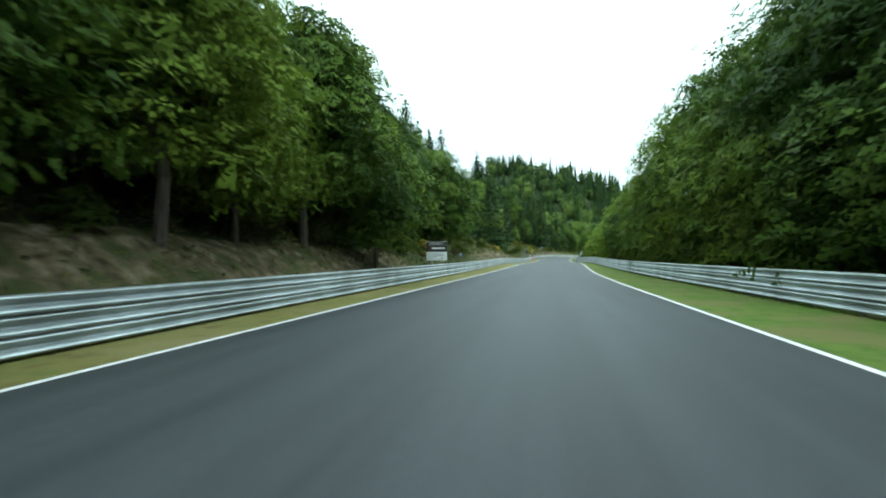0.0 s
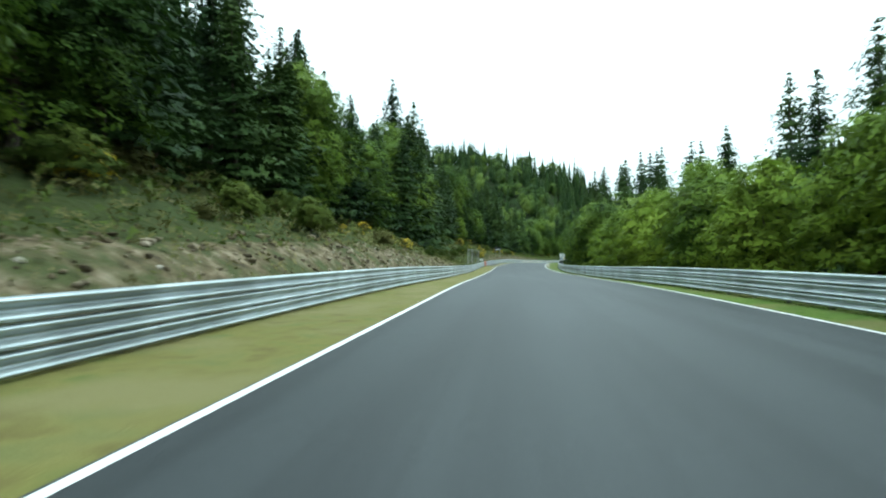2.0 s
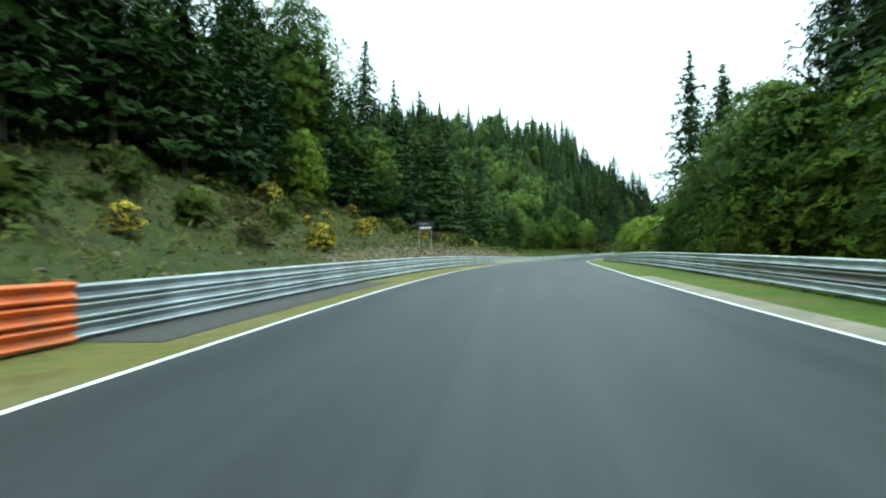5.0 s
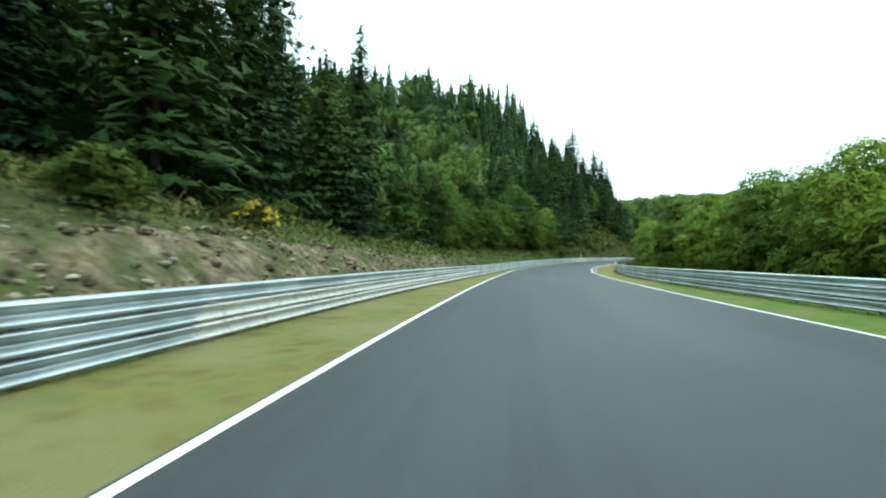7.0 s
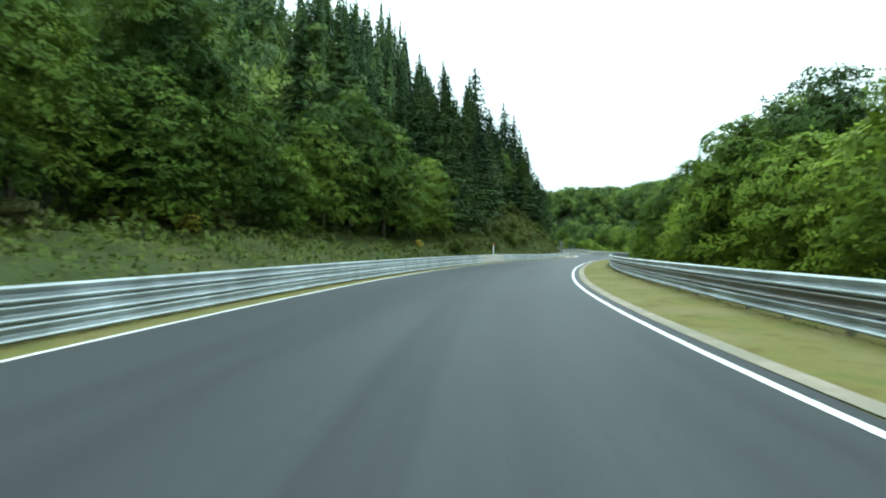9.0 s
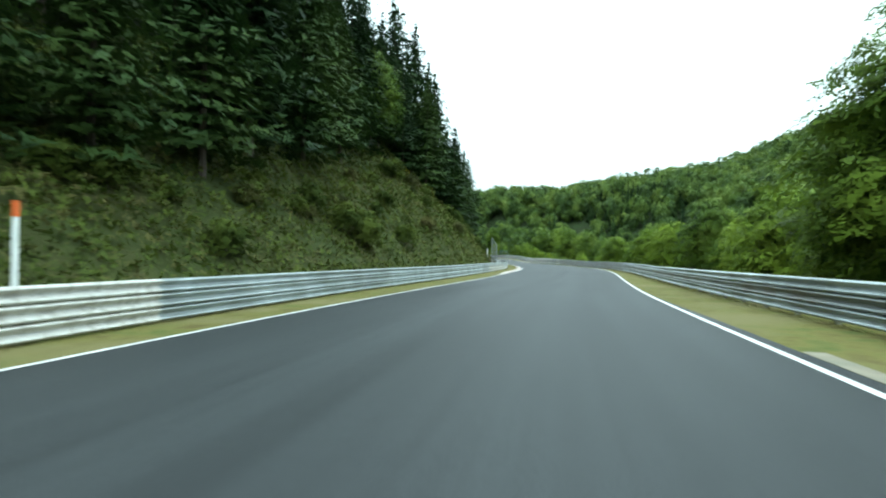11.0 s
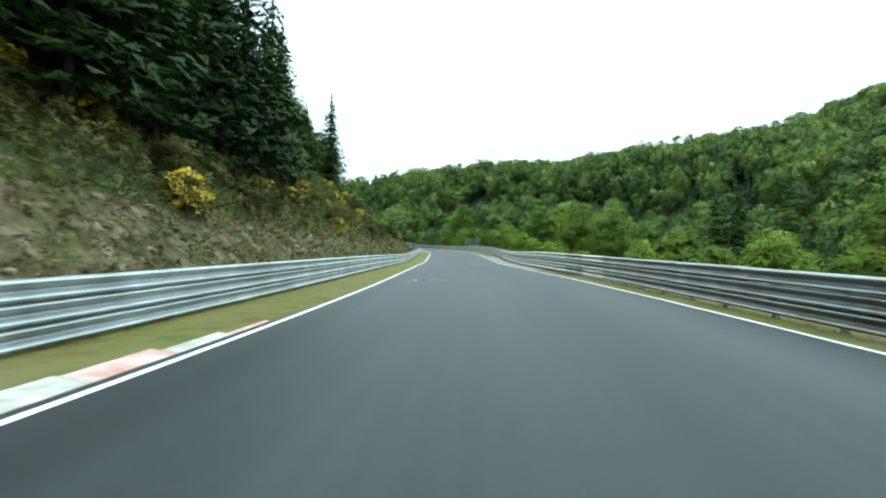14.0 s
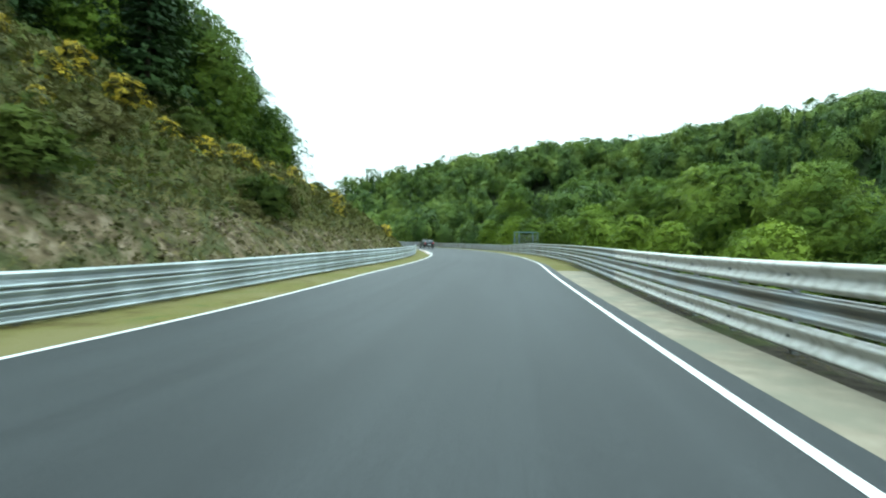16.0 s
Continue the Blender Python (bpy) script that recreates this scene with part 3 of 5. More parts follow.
def build_rail(side, s0, s1):
    rail = rail_left if side < 0 else rail_right
    mid = (s0 + s1) / 2
    x, y = on_road(mid, rail(mid))
    thing = new("guard_rail")
    thing.matrix_basis = pose(float(x), float(y), float(road_z(mid)), 0, 0, 0)
    tagged(thing, "triple corrugated steel guard rail on short posts" if mid < 440 or side < 0 else "tall weathered steel guard rail with white painted beams", "guard rail", "guard rails along the track")
    inv = thing.matrix_basis.inverted()
    for s in np.arange(s0 + 2, s1, 4.0):
        ends = []
        for q in (s - 2, s + 2):
            ex, ey = on_road(q, rail(q))
            ends.append(Vector((float(ex), float(ey), float(road_z(q)))))
        d = ends[1] - ends[0]
        base = (ends[0] + ends[1]) / 2
        turn = math.degrees(math.atan2(-d.x, d.y))
        tilt = math.degrees(math.atan2(d.z, math.hypot(d.x, d.y)))
        flip = 180 if side < 0 else 0
        m = pose(base.x, base.y, base.z, 0, 0, turn) @ pose(0, 0, 0, tilt) @ pose(0, 0, 0, 0, 0, flip)
        pitch = rail_pitch(side, s)
        foot = 0.045 if side < 0 else 0.085
        for level in range(3):
            wob = random.uniform(-0.006, 0.006)
            finish = beam_finish(side, s, level)
            tilt_up = math.degrees(math.atan((rail_pitch(side, s + 2) - rail_pitch(side, s - 2)) * level / 4))
            tall = (pitch * 0.98 if pitch < 0.32 else 0.314 + (pitch - 0.32) * 0.65) / 0.31
            beam = part("beam", BEAMS[finish], None, thing, "", inv @ m @ pose(wob - 0.002 * (round(s / 4) % 2), 0, foot + pitch * level, tilt_up, random.uniform(-1, 1), 0) @ Matrix.Diagonal((1, 1, tall, 1)))
            if side > 0 and 448 < s < 505 and level != 1:
                for k in (-1.0, 1.0):
                    part("bolt", BOLT, None, beam, "", pose(-0.001, k, 0.155))
        for k in (-1, 1):
            part("post", POST, None, thing, "", inv @ m @ pose(0, k, pitch * 3 - 0.876 if pitch > 0.31 else 0))


for run in np.arange(-20, 612, 60.0):
    build_rail(-1, run, min(run + 60, 620))
    build_rail(1, run, min(run + 60, 620))


# ---- plants ----
def sprays(centres, normals, size, rng, wide=0.62, round_to=None, share=0.6):
    """One pointed leaf spray at each centre, facing its normal, of that size. round_to: the way out of the clump there, towards
    which the sprays' shading leans, as a mass of small leaves does. Gives points, faces and shading normals."""
    n = len(centres)
    nn = normals / np.maximum(np.linalg.norm(normals, axis=1, keepdims=True), 1e-6)
    out = nn if round_to is None else round_to / np.maximum(np.linalg.norm(round_to, axis=1, keepdims=True), 1e-6)
    nn = np.where(((nn * out).sum(1) < 0)[:, None], -nn, nn)
    a = np.cross(nn, rng.normal(size=(n, 3)))
    a /= np.maximum(np.linalg.norm(a, axis=1, keepdims=True), 1e-6)
    b = np.cross(nn, a)
    size = np.broadcast_to(size, (n,))[:, None] * rng.uniform(0.6, 1.35, (n, 1))
    v = np.stack([centres - a * size * 0.8 - b * size * wide, centres + a * size * 1.2 - nn * size * 0.12, centres - a * size * 0.6 + b * size * wide], 1)
    g = np.cross(v[:, 1] - v[:, 0], v[:, 2] - v[:, 0])
    flip = (g * out).sum(1) < 0
    v[flip] = v[flip][:, ::-1]
    sn = out * share + nn * (1 - share)
    sn /= np.maximum(np.linalg.norm(sn, axis=1, keepdims=True), 1e-6)
    return v.reshape(-1, 3), np.arange(3 * n).reshape(n, 3), np.repeat(sn, 3, 0)


def trunk_mesh(name, height, r, rng, limbs=10, spread=0.35, lean=0.03):
    bm = bmesh.new()
    pts = [Vector((0, 0, -0.6))]
    for i in range(1, 6):
        q = i / 5
        pts.append(Vector((rng.normal() * lean * height * q, rng.normal() * lean * height * q, height * q)))
    for i in range(5):
        tube(bm, pts[i], pts[i + 1], r * (1 - i / 5.3), r * (1 - (i + 1) / 5.3), 7)
    for i in range(limbs):
        q = rng.uniform(0.25, 0.9)
        k = min(int(q * 5), 4)
        base = pts[k].lerp(pts[k + 1], q * 5 - k)
        a = rng.uniform(0, 2 * math.pi)
        ln = height * spread * rng.uniform(0.5, 1) * (1.1 - q)
        tip = base + Vector((math.cos(a) * ln, math.sin(a) * ln, ln * rng.uniform(0.3, 0.9)))
        tube(bm, base, tip, r * 0.35 * (1.1 - q), r * 0.08, 5)
    me = bpy.data.meshes.new(name)
    bm.to_mesh(me)
    bm.free()
    me.materials.append(BARK)
    return me


def broad_crown(height, width, rng, lobes, leaves, leaf=0.3, low=0.2, mat=None, flat=0.6):
    """Leaves heaped into pads that overlap like shingles, with shade between them, round a sparse heart."""
    cs, ns, sz, ro = [], [], [], []
    for i in range(lobes):
        q = (i + rng.uniform(0, 1)) / lobes
        r = width * rng.uniform(0.13, 0.23) * (1.15 - 0.4 * q)
        env = width / 2 * (0.25 + 0.75 * math.sin(math.pi * (0.2 + 0.78 * q)) ** 0.8)
        a = i * 2.4 + rng.uniform(-0.5, 0.5)
        rad = max(env - r * rng.uniform(0.4, 0.9), 0) * rng.uniform(0.7, 1.0)
        z = height * low + r * 0.4 + (height * (1 - low) - r * 1.2) * q
        c = np.array([math.cos(a) * rad, math.sin(a) * rad, z])
        d = rng.normal(size=(leaves // lobes, 3))
        d[:, 2] = np.abs(d[:, 2]) * 1.0 - 0.2
        d /= np.linalg.norm(d, axis=1, keepdims=True)
        rr = r * rng.uniform(0.55, 1.15, (len(d), 1)) ** 0.6 * (1 + 0.25 * np.sin(d[:, :1] * 6 + i) * np.cos(d[:, 1:2] * 5 + i))
        out = np.array([math.cos(a), math.sin(a), 0.0])
        p = c + d * rr * np.array([1.25, 1.25, flat])
        p[:, 2] -= 0.22 * ((p - c) @ out)
        cs.append(p)
        ns.append(d * 0.6 + out * 0.35 + rng.normal(scale=0.4, size=d.shape) + np.array([0, 0, 0.75]))
        sz.append(np.full(len(d), leaf))
        whole = (p - np.array([0, 0, height * (low + 0.5 * (1 - low))])) / np.array([width / 2, width / 2, height * (1 - low) / 2])
        ro.append(d * 0.6 + whole * 1.1)
    n = leaves // 6
    d = rng.normal(size=(n, 3))
    d *= rng.uniform(0.2, 0.75, (n, 1)) / np.linalg.norm(d, axis=1, keepdims=True)
    cs.append(d * np.array([width / 2, width / 2, height * (1 - low) / 2]) + np.array([0, 0, height * (low + (1 - low) / 2)]))
    ns.append(rng.normal(size=(n, 3)))
    sz.append(np.full(n, leaf * 1.9))
    ro.append(d)
    v, f, sn = sprays(np.concatenate(cs), np.concatenate(ns), np.concatenate(sz), rng, 0.62, np.concatenate(ro), 0.65)
    return mesh_data("crown", v, f, mat or LEAF, normals=sn)


def spruce_crown(height, width, rng, levels, low=0.05, per=12, twig=0.38):
    """Whorls of drooping boughs, each a row of needle sprays."""
    cs, ns, sz, ro = [], [], [], []
    for i in range(levels):
        q = ((i + rng.uniform(0, 0.8)) / levels) ** 0.75
        z = height * (low + (1 - low) * q)
        reach = width / 2 * ((1 - q) ** 0.72 * (rng.uniform(0.62, 1.2) if q < 0.55 else rng.uniform(0.88, 1.06))) + 0.05
        k_n = max(10, int(per * (1 - 0.25 * q)))
        for k in range(k_n):
            a = k * 2 * math.pi / k_n + i * 1.1 + rng.uniform(-0.3, 0.3)
            ln = reach * (rng.uniform(0.5, 1.25) if q < 0.6 else rng.uniform(0.7, 1.1))
            steps = max(2, int(ln / 0.19))
            t = (np.arange(steps) + rng.uniform(0, 1)) / steps
            side = rng.normal(scale=0.13 * ln + 0.04, size=steps) * (0.4 + t)
            ca, sa = math.cos(a), math.sin(a)
            x, y = ca * ln * t - sa * side, sa * ln * t + ca * side
            droop = -0.34 * ln * t ** 1.3 + 0.2 * ln * t ** 4
            cs.append(np.stack([x, y, z + droop + rng.normal(scale=0.05, size=steps)], 1))
            ns.append(np.stack([ca * 0.5 + rng.normal(scale=0.35, size=steps), sa * 0.5 + rng.normal(scale=0.35, size=steps), np.full(steps, 0.8)], 1))
            ro.append(np.stack([np.full(steps, ca), np.full(steps, sa), np.full(steps, 0.45)], 1))
            sz.append(np.full(steps, twig * (0.36 + 0.64 * (1 - q) ** 0.5)))
    v, f, sn = sprays(np.concatenate(cs), np.concatenate(ns), np.concatenate(sz), rng, 0.6, np.concatenate(ro), 0.5)
    return mesh_data("crown", v, f, NEEDLE, normals=sn)


def plant(name, trunk, crown, label, category, group):
    thing = new(name)
    part("trunk" if "tree" in name else "stem", trunk, None, thing)
    part("crown", crown, None, thing)
    return tagged(thing, label, category, group)


def make_kinds():
    rng = np.random.default_rng(5)
    kinds = {"oak": [], "tall": [], "young": [], "spruce": [], "bush": [], "broom": [], "scrub": []}
    for i in range(4):
        h = 12.0
        kinds["oak"].append(plant("broadleaf_tree", trunk_mesh("trunk", h * 0.85, 0.22, rng, 12), broad_crown(h, 8.8, rng, 44, 5400, 0.35, 0.04),
                                  "tall broadleaf tree in full green leaf", "tree", "roadside trees"))
    for i in range(2):
        h = 13.0
        kinds["tall"].append(plant("broadleaf_tree", trunk_mesh("trunk", h * 0.85, 0.24, rng, 14), broad_crown(h, 9.4, rng, 46, 5000, 0.38, 0.1),
                                   "tall broadleaf tree, its low boughs shading the bank", "tree", "roadside trees"))
    for i in range(3):
        h = 7.0
        kinds["young"].append(plant("young_tree", trunk_mesh("trunk", h * 0.8, 0.09, rng, 9), broad_crown(h, 5.2, rng, 26, 2900, 0.29, 0.02, LEAF_LIGHT),
                                    "young light green broadleaf tree", "tree", "roadside trees"))
    for i in range(4):
        h = 16.0
        kinds["spruce"].append(plant("spruce_tree", trunk_mesh("trunk", h * 0.97, 0.2, rng, 0, lean=0.004), spruce_crown(h, 8.6 - 0.5 * i, rng, 36),
                                     "dark green spruce with drooping boughs", "tree", "roadside trees"))
    for i in range(3):
        kinds["bush"].append(plant("bush", trunk_mesh("stem", 1.3, 0.035, rng, 5, 0.5), broad_crown(2.0, 2.4, rng, 12, 480, 0.23, 0.02, FERN), "dense green leafy bush", "bush", "bushes on the bank"))
    for i in range(2):
        me = broad_crown(1.8, 2.0, rng, 12, 480, 0.2, 0.03, SCRUB)
        me.materials.append(BROOM)
        me.polygons.foreach_set("material_index", ((rng.uniform(0, 1, len(me.polygons)) < 0.6) & (np.arange(len(me.polygons)) < 476)).astype(np.int32))
        kinds["broom"].append(plant("broom_bush", trunk_mesh("stem", 1.2, 0.025, rng, 6, 0.5), me, "broom bush with yellow flowers", "bush", "bushes on the bank"))
    for i in range(2):
        kinds["scrub"].append(plant("scrub_bush", trunk_mesh("stem", 1.0, 0.025, rng, 6, 0.5), broad_crown(1.6, 2.2, rng, 10, 400, 0.23, 0.02, SCRUB), "olive brown scrub bush", "bush", "bushes on the bank"))
    return kinds


KINDS = make_kinds()
USED = set()


def set_plant(kind, s, u, size, rng, sink=0.15):
    variants = KINDS[kind]
    k = rng.integers(len(variants))
    x, y = on_road(s, u)
    z = ground_z(s, u)[0]
    m = pose(float(x), float(y), float(z) - sink, rng.uniform(-2, 2), rng.uniform(-2, 2), rng.uniform(0, 360)) @ Matrix.Diagonal((size * rng.uniform(0.9, 1.1), size * rng.uniform(0.9, 1.1), size, 1))
    ob = variants[k]
    if (kind, k) not in USED:
        USED.add((kind, k))
        ob.matrix_basis = m
        return
    c = copy_thing(ob, m)
    c.matrix_basis = m


def plant_forest():
    rng = np.random.default_rng(11)
    # the wood's edge, tree by tree
    for row in range(2):
        s = -26.0 + row
        while s < 560:
            e = flat_table(EDGE_L, s) + row * 5.0 + rng.uniform(-1.2, 1.2)
            spruce = 240 < s < 270 or rng.uniform() < flat_table(SPRUCE_L, s) + row * 0.1 - (0.15 if 275 < s < 345 else 0.0)
            size = rng.uniform(0.8, 1.2) * (0.9 if row == 0 else 1.15) * (0.78 if 16 < s < 46 else 1.42 if 140 < s < 178 else 1.2 if 178 < s < 226 else 1.25 if 236 < s < 270 else 1.15 if 385 < s < 430 else (0.95 if 272 < s < 314 else 1.0))
            u = float(rail_left(s)) - e
            set_plant("tall" if s < 44 else "spruce" if spruce else ("oak" if rng.uniform() < 0.75 else "young"), s, u, size * (1.0 if spruce else 1.05), rng)
            s += rng.uniform(3.8, 6.0) + row * 2.5
    s = -20.0
    while s < 560:
        size = flat_table(SIZE_R, s) * rng.uniform(0.85, 1.2)
        u = float(rail_right(s)) + flat_table(EDGE_R, s) + rng.uniform(-0.8, 0.8)
        if s > 440 or s > 335 and rng.uniform() < 0.25:
            s += 5
            continue
        kind = "spruce" if 158 < s < 170 else ("young" if flat_table(SIZE_R, s) < 0.8 and rng.uniform() < 0.85 else "oak")
        set_plant(kind, s, u, size * (1.55 if kind == "young" else 1.0), rng)
        s += rng.uniform(3.6, 5.6)
    # spruces standing up behind the right-hand thicket
    for s in np.arange(88, 140, 5.5):
        set_plant("spruce", s, float(rail_right(s)) + rng.uniform(10, 17), rng.uniform(0.75, 1.05), rng)
    for s, u, h in ((29, 17.5, 17), (33, 20, 18), (52, 27, 25), (57, 30, 27), (62, 33, 28), (66, 29, 25), (144, 20, 19), (147, 25, 22), (151, 22, 21), (157, 30, 24), (176, 16, 20), (180, 22, 24), (184, 14.5, 18), (184, 25, 26), (187, 18, 23), (190, 15, 18), (191, 22, 25),
                    (193, 27, 28), (198, 22, 26), (205, 14.5, 16), (212, 13.2, 20), (216, 17, 20), (167, 14, 19), (226, 18, 18)):
        set_plant("spruce", s, u, h / 16, rng)
    for s, u, h in ((393, -26, 16), (398, -24, 16), (404, -23, 16), (410, -21, 17), (436, -17, 16), (441, -16, 15), (446, -16.5, 16), (451, -17.5, 16), (430, -13.4, 15), (435, -13.2, 14.5), (440, -13.2, 13), (446, -13.2, 13), (451, -13.8, 14), (455, -14, 14), (459, -14.4, 13)):
        set_plant("spruce", s, u, h / 16, rng)
    # a dark stand of spruces below the road
    for k in range(20):
        set_plant("spruce", rng.uniform(447, 477), rng.uniform(27, 43), rng.uniform(1.05, 1.2), rng)
    for s in np.arange(-24, 44, 3.0):
        set_plant("tall", s + rng.uniform(-1, 1), float(rail_left(s)) - rng.uniform(5.5, 9), rng.uniform(0.9, 1.1) * (0.8 if s > 16 else 1.0), rng)
    for s, u, h in ((22, 14, 15), (30, 13.8, 14.5), (38, 13.6, 14.5), (47, 13, 13.5), (41, 12.6, 15.5), (50, 12.6, 14.5), (56, -11.3, 11.5), (70.8, -13.5, 10), (75, 12.5, 13), (172, 11.5, 10), (186, 11, 9), (191, 12.4, 10.5), (197, 12, 9), (530, 30, 17), (522, 33, 17), (538, 32, 18), (546, 30, 17), (556, 24, 17), (514, 36, 16), (550, 38, 19), (562, 30, 19), (570, 20, 16), (506, 38, 16)):
        set_plant("oak", s, u, h / 12, rng)
    for s, u, h in ((314.6, 18.4, 13.2), (320, 17, 12.5), (308, 17, 12.5)):
        set_plant("oak", s, u, h / 12, rng)
    for s, u, h in ((358, 13.6, 12.5), (361, 14.8, 12), (436, 14.2, 9.2), (423, 16, 9.5), (429, 20, 11), (442, 19, 10), (448, 16, 7), (458, 17.8, 7), (465, 15, 6), (471, 17, 6), (494, 13, 5.2), (499, 14.5, 5.6), (504, 16.5, 6.2), (508, 13, 5.2),
                    (515, 13, 6), (522, 12, 5.5), (530, 14, 8.3), (532, 9.5, 4.8), (540, 14, 7), (548, 12, 6.6), (557, 13, 7.5), (566, 12, 7), (481, 14, 5), (488, 15, 5)):
        set_plant("young", s, u, h / 7, rng)
    set_plant("spruce", 500.0, float(rail_left(500)) - 13.5, 1.0, rng)


plant_forest()


def plant_bank():
    rng = np.random.default_rng(12)
    s = -10.0
    while s < 590:
        e = flat_table(EDGE_L, s)
        steep, green = s > 425, 335 < s < 425
        for k in range(int(e / 3.2) + (5 if steep else 2 if green else 1)):
            d = rng.uniform(e - 2.5, e + 2) if 240 < s < 335 else rng.uniform(3.2, e + 2)
            r = rng.uniform()
            yellow = 0.36 if 95 < s < 125 or 175 < s < 225 else 0.4 if steep else 0.06
            kind = "broom" if r < yellow else ("scrub" if r < (0.85 if steep else 0.3 if green else 0.6) else "bush")
            set_plant(kind, s + rng.uniform(-2, 2), float(rail_left(s)) - d, rng.uniform(0.4, 1.0) * (1.2 if steep else 1.0), rng, 0.1)
        s += 5.2


plant_bank()


# ---- woods further off: one mass of small crowns ----
def crowns(x, y, z, h, spruce, n, leaf, rng):
    """Small crowns: a broadleaf one is a heap of leafy lobes, a spruce a ragged cone of boughs, each round a dense heart."""
    b, a = np.where(~spruce)[0], np.where(spruce)[0]
    lobes = 9
    k = max(n // lobes, 1)
    up = rng.normal(size=(len(b), lobes, 3))
    up[..., 2] = np.abs(up[..., 2]) * 1.2 - 0.35
    up /= np.linalg.norm(up, axis=2, keepdims=True)
    big = (h[b] * 0.34)[:, None, None]
    mid = np.stack([x[b], y[b], z[b] + h[b] * 0.56], 1)[:, None, :] + up * big * rng.uniform(0.5, 0.8, (len(b), lobes, 1)) * np.array([1, 1, 1.1])
    d = rng.normal(size=(len(b), lobes, k, 3))
    d = d / np.linalg.norm(d, axis=3, keepdims=True) + up[:, :, None] * 0.55 + np.array([0, 0, 0.35])
    d /= np.linalg.norm(d, axis=3, keepdims=True)
    r = (big * rng.uniform(0.34, 0.54, (len(b), lobes, 1)))[:, :, None]
    c = mid[:, :, None] + d * r * rng.uniform(0.8, 1.1, (len(b), lobes, k, 1)) * np.array([1, 1, 0.85])
    out = d * 0.75 + up[:, :, None] * 0.5 + np.array([0, 0, 0.1])
    vb, fb, nb = sprays(c.reshape(-1, 3), (d + rng.normal(scale=0.4, size=d.shape)).reshape(-1, 3), leaf, rng, 0.75, out.reshape(-1, 3), 0.8)
    q = rng.uniform(0, 1, (len(a), n)) ** 1.25
    q[:, 0] = 0.985
    ang = rng.uniform(0, 2 * math.pi, (len(a), n))
    tier = 0.8 + 0.25 * np.sin(q * 45 + a[:, None])
    rad = (h[a] * 0.19)[:, None] * (1 - q) ** 0.85 * tier * rng.uniform(0.75, 1.1, q.shape) + 0.03
    c = np.stack([x[a][:, None] + np.cos(ang) * rad, y[a][:, None] + np.sin(ang) * rad, z[a][:, None] + h[a][:, None] * (0.05 + 0.95 * q)], 2)
    nn = np.stack([np.cos(ang), np.sin(ang), np.full(q.shape, 0.9)], 2) + rng.normal(scale=0.3, size=c.shape)
    ro = np.stack([np.cos(ang), np.sin(ang), np.full(q.shape, 0.5)], 2)
    vs, fs, ns = sprays(c.reshape(-1, 3), nn.reshape(-1, 3), (leaf * 1.05 * (1.05 - 0.8 * q)).ravel(), rng, 0.7, ro.reshape(-1, 3), 0.75)
    # hearts: an uneven eight-sided lump under the leaves, a slim cone under the boughs
    eight = np.array([[1, 0, 0], [0, 1, 0], [-1, 0, 0], [0, -1, 0], [0, 0, 1.05], [0, 0, -1]], float)
    tri = np.array([[0, 1, 4], [1, 2, 4], [2, 3, 4], [3, 0, 4], [1, 0, 5], [2, 1, 5], [3, 2, 5], [0, 3, 5]])
    hb = np.stack([x[b], y[b], z[b] + h[b] * 0.42], 1)[:, None] + eight * np.stack([h[b] * 0.3, h[b] * 0.3, h[b] * 0.42], 1)[:, None] * rng.uniform(0.8, 1.1, (len(b), 6, 1))
    cone = np.array([[1, 0, 0.04], [0, 1, 0.04], [-1, 0, 0.04], [0, -1, 0.04], [0, 0, 0.93], [0, 0, 0.02]])
    hs = np.stack([x[a], y[a], z[a]], 1)[:, None] + cone * np.stack([h[a] * 0.11, h[a] * 0.11, h[a]], 1)[:, None]
    v, f, idx, sn = [vb, vs], [fb, fs + len(vb)], [np.zeros(len(fb), int), np.ones(len(fs), int)], [nb, ns]
    base = len(vb) + len(vs)
    for core, kind in ((hb, 0), (hs, 1)):
        m = len(core)
        v.append(core.reshape(-1, 3))
        f.append((tri[None] + (np.arange(m) * 6)[:, None, None] + base).reshape(-1, 3))
        idx.append(np.full(m * 8, kind))
        sn.append(np.tile(eight / np.linalg.norm(eight, axis=1, keepdims=True), (m, 1)))
        base += m * 6
    return np.concatenate(v), np.concatenate(f), np.concatenate(idx), np.concatenate(sn)


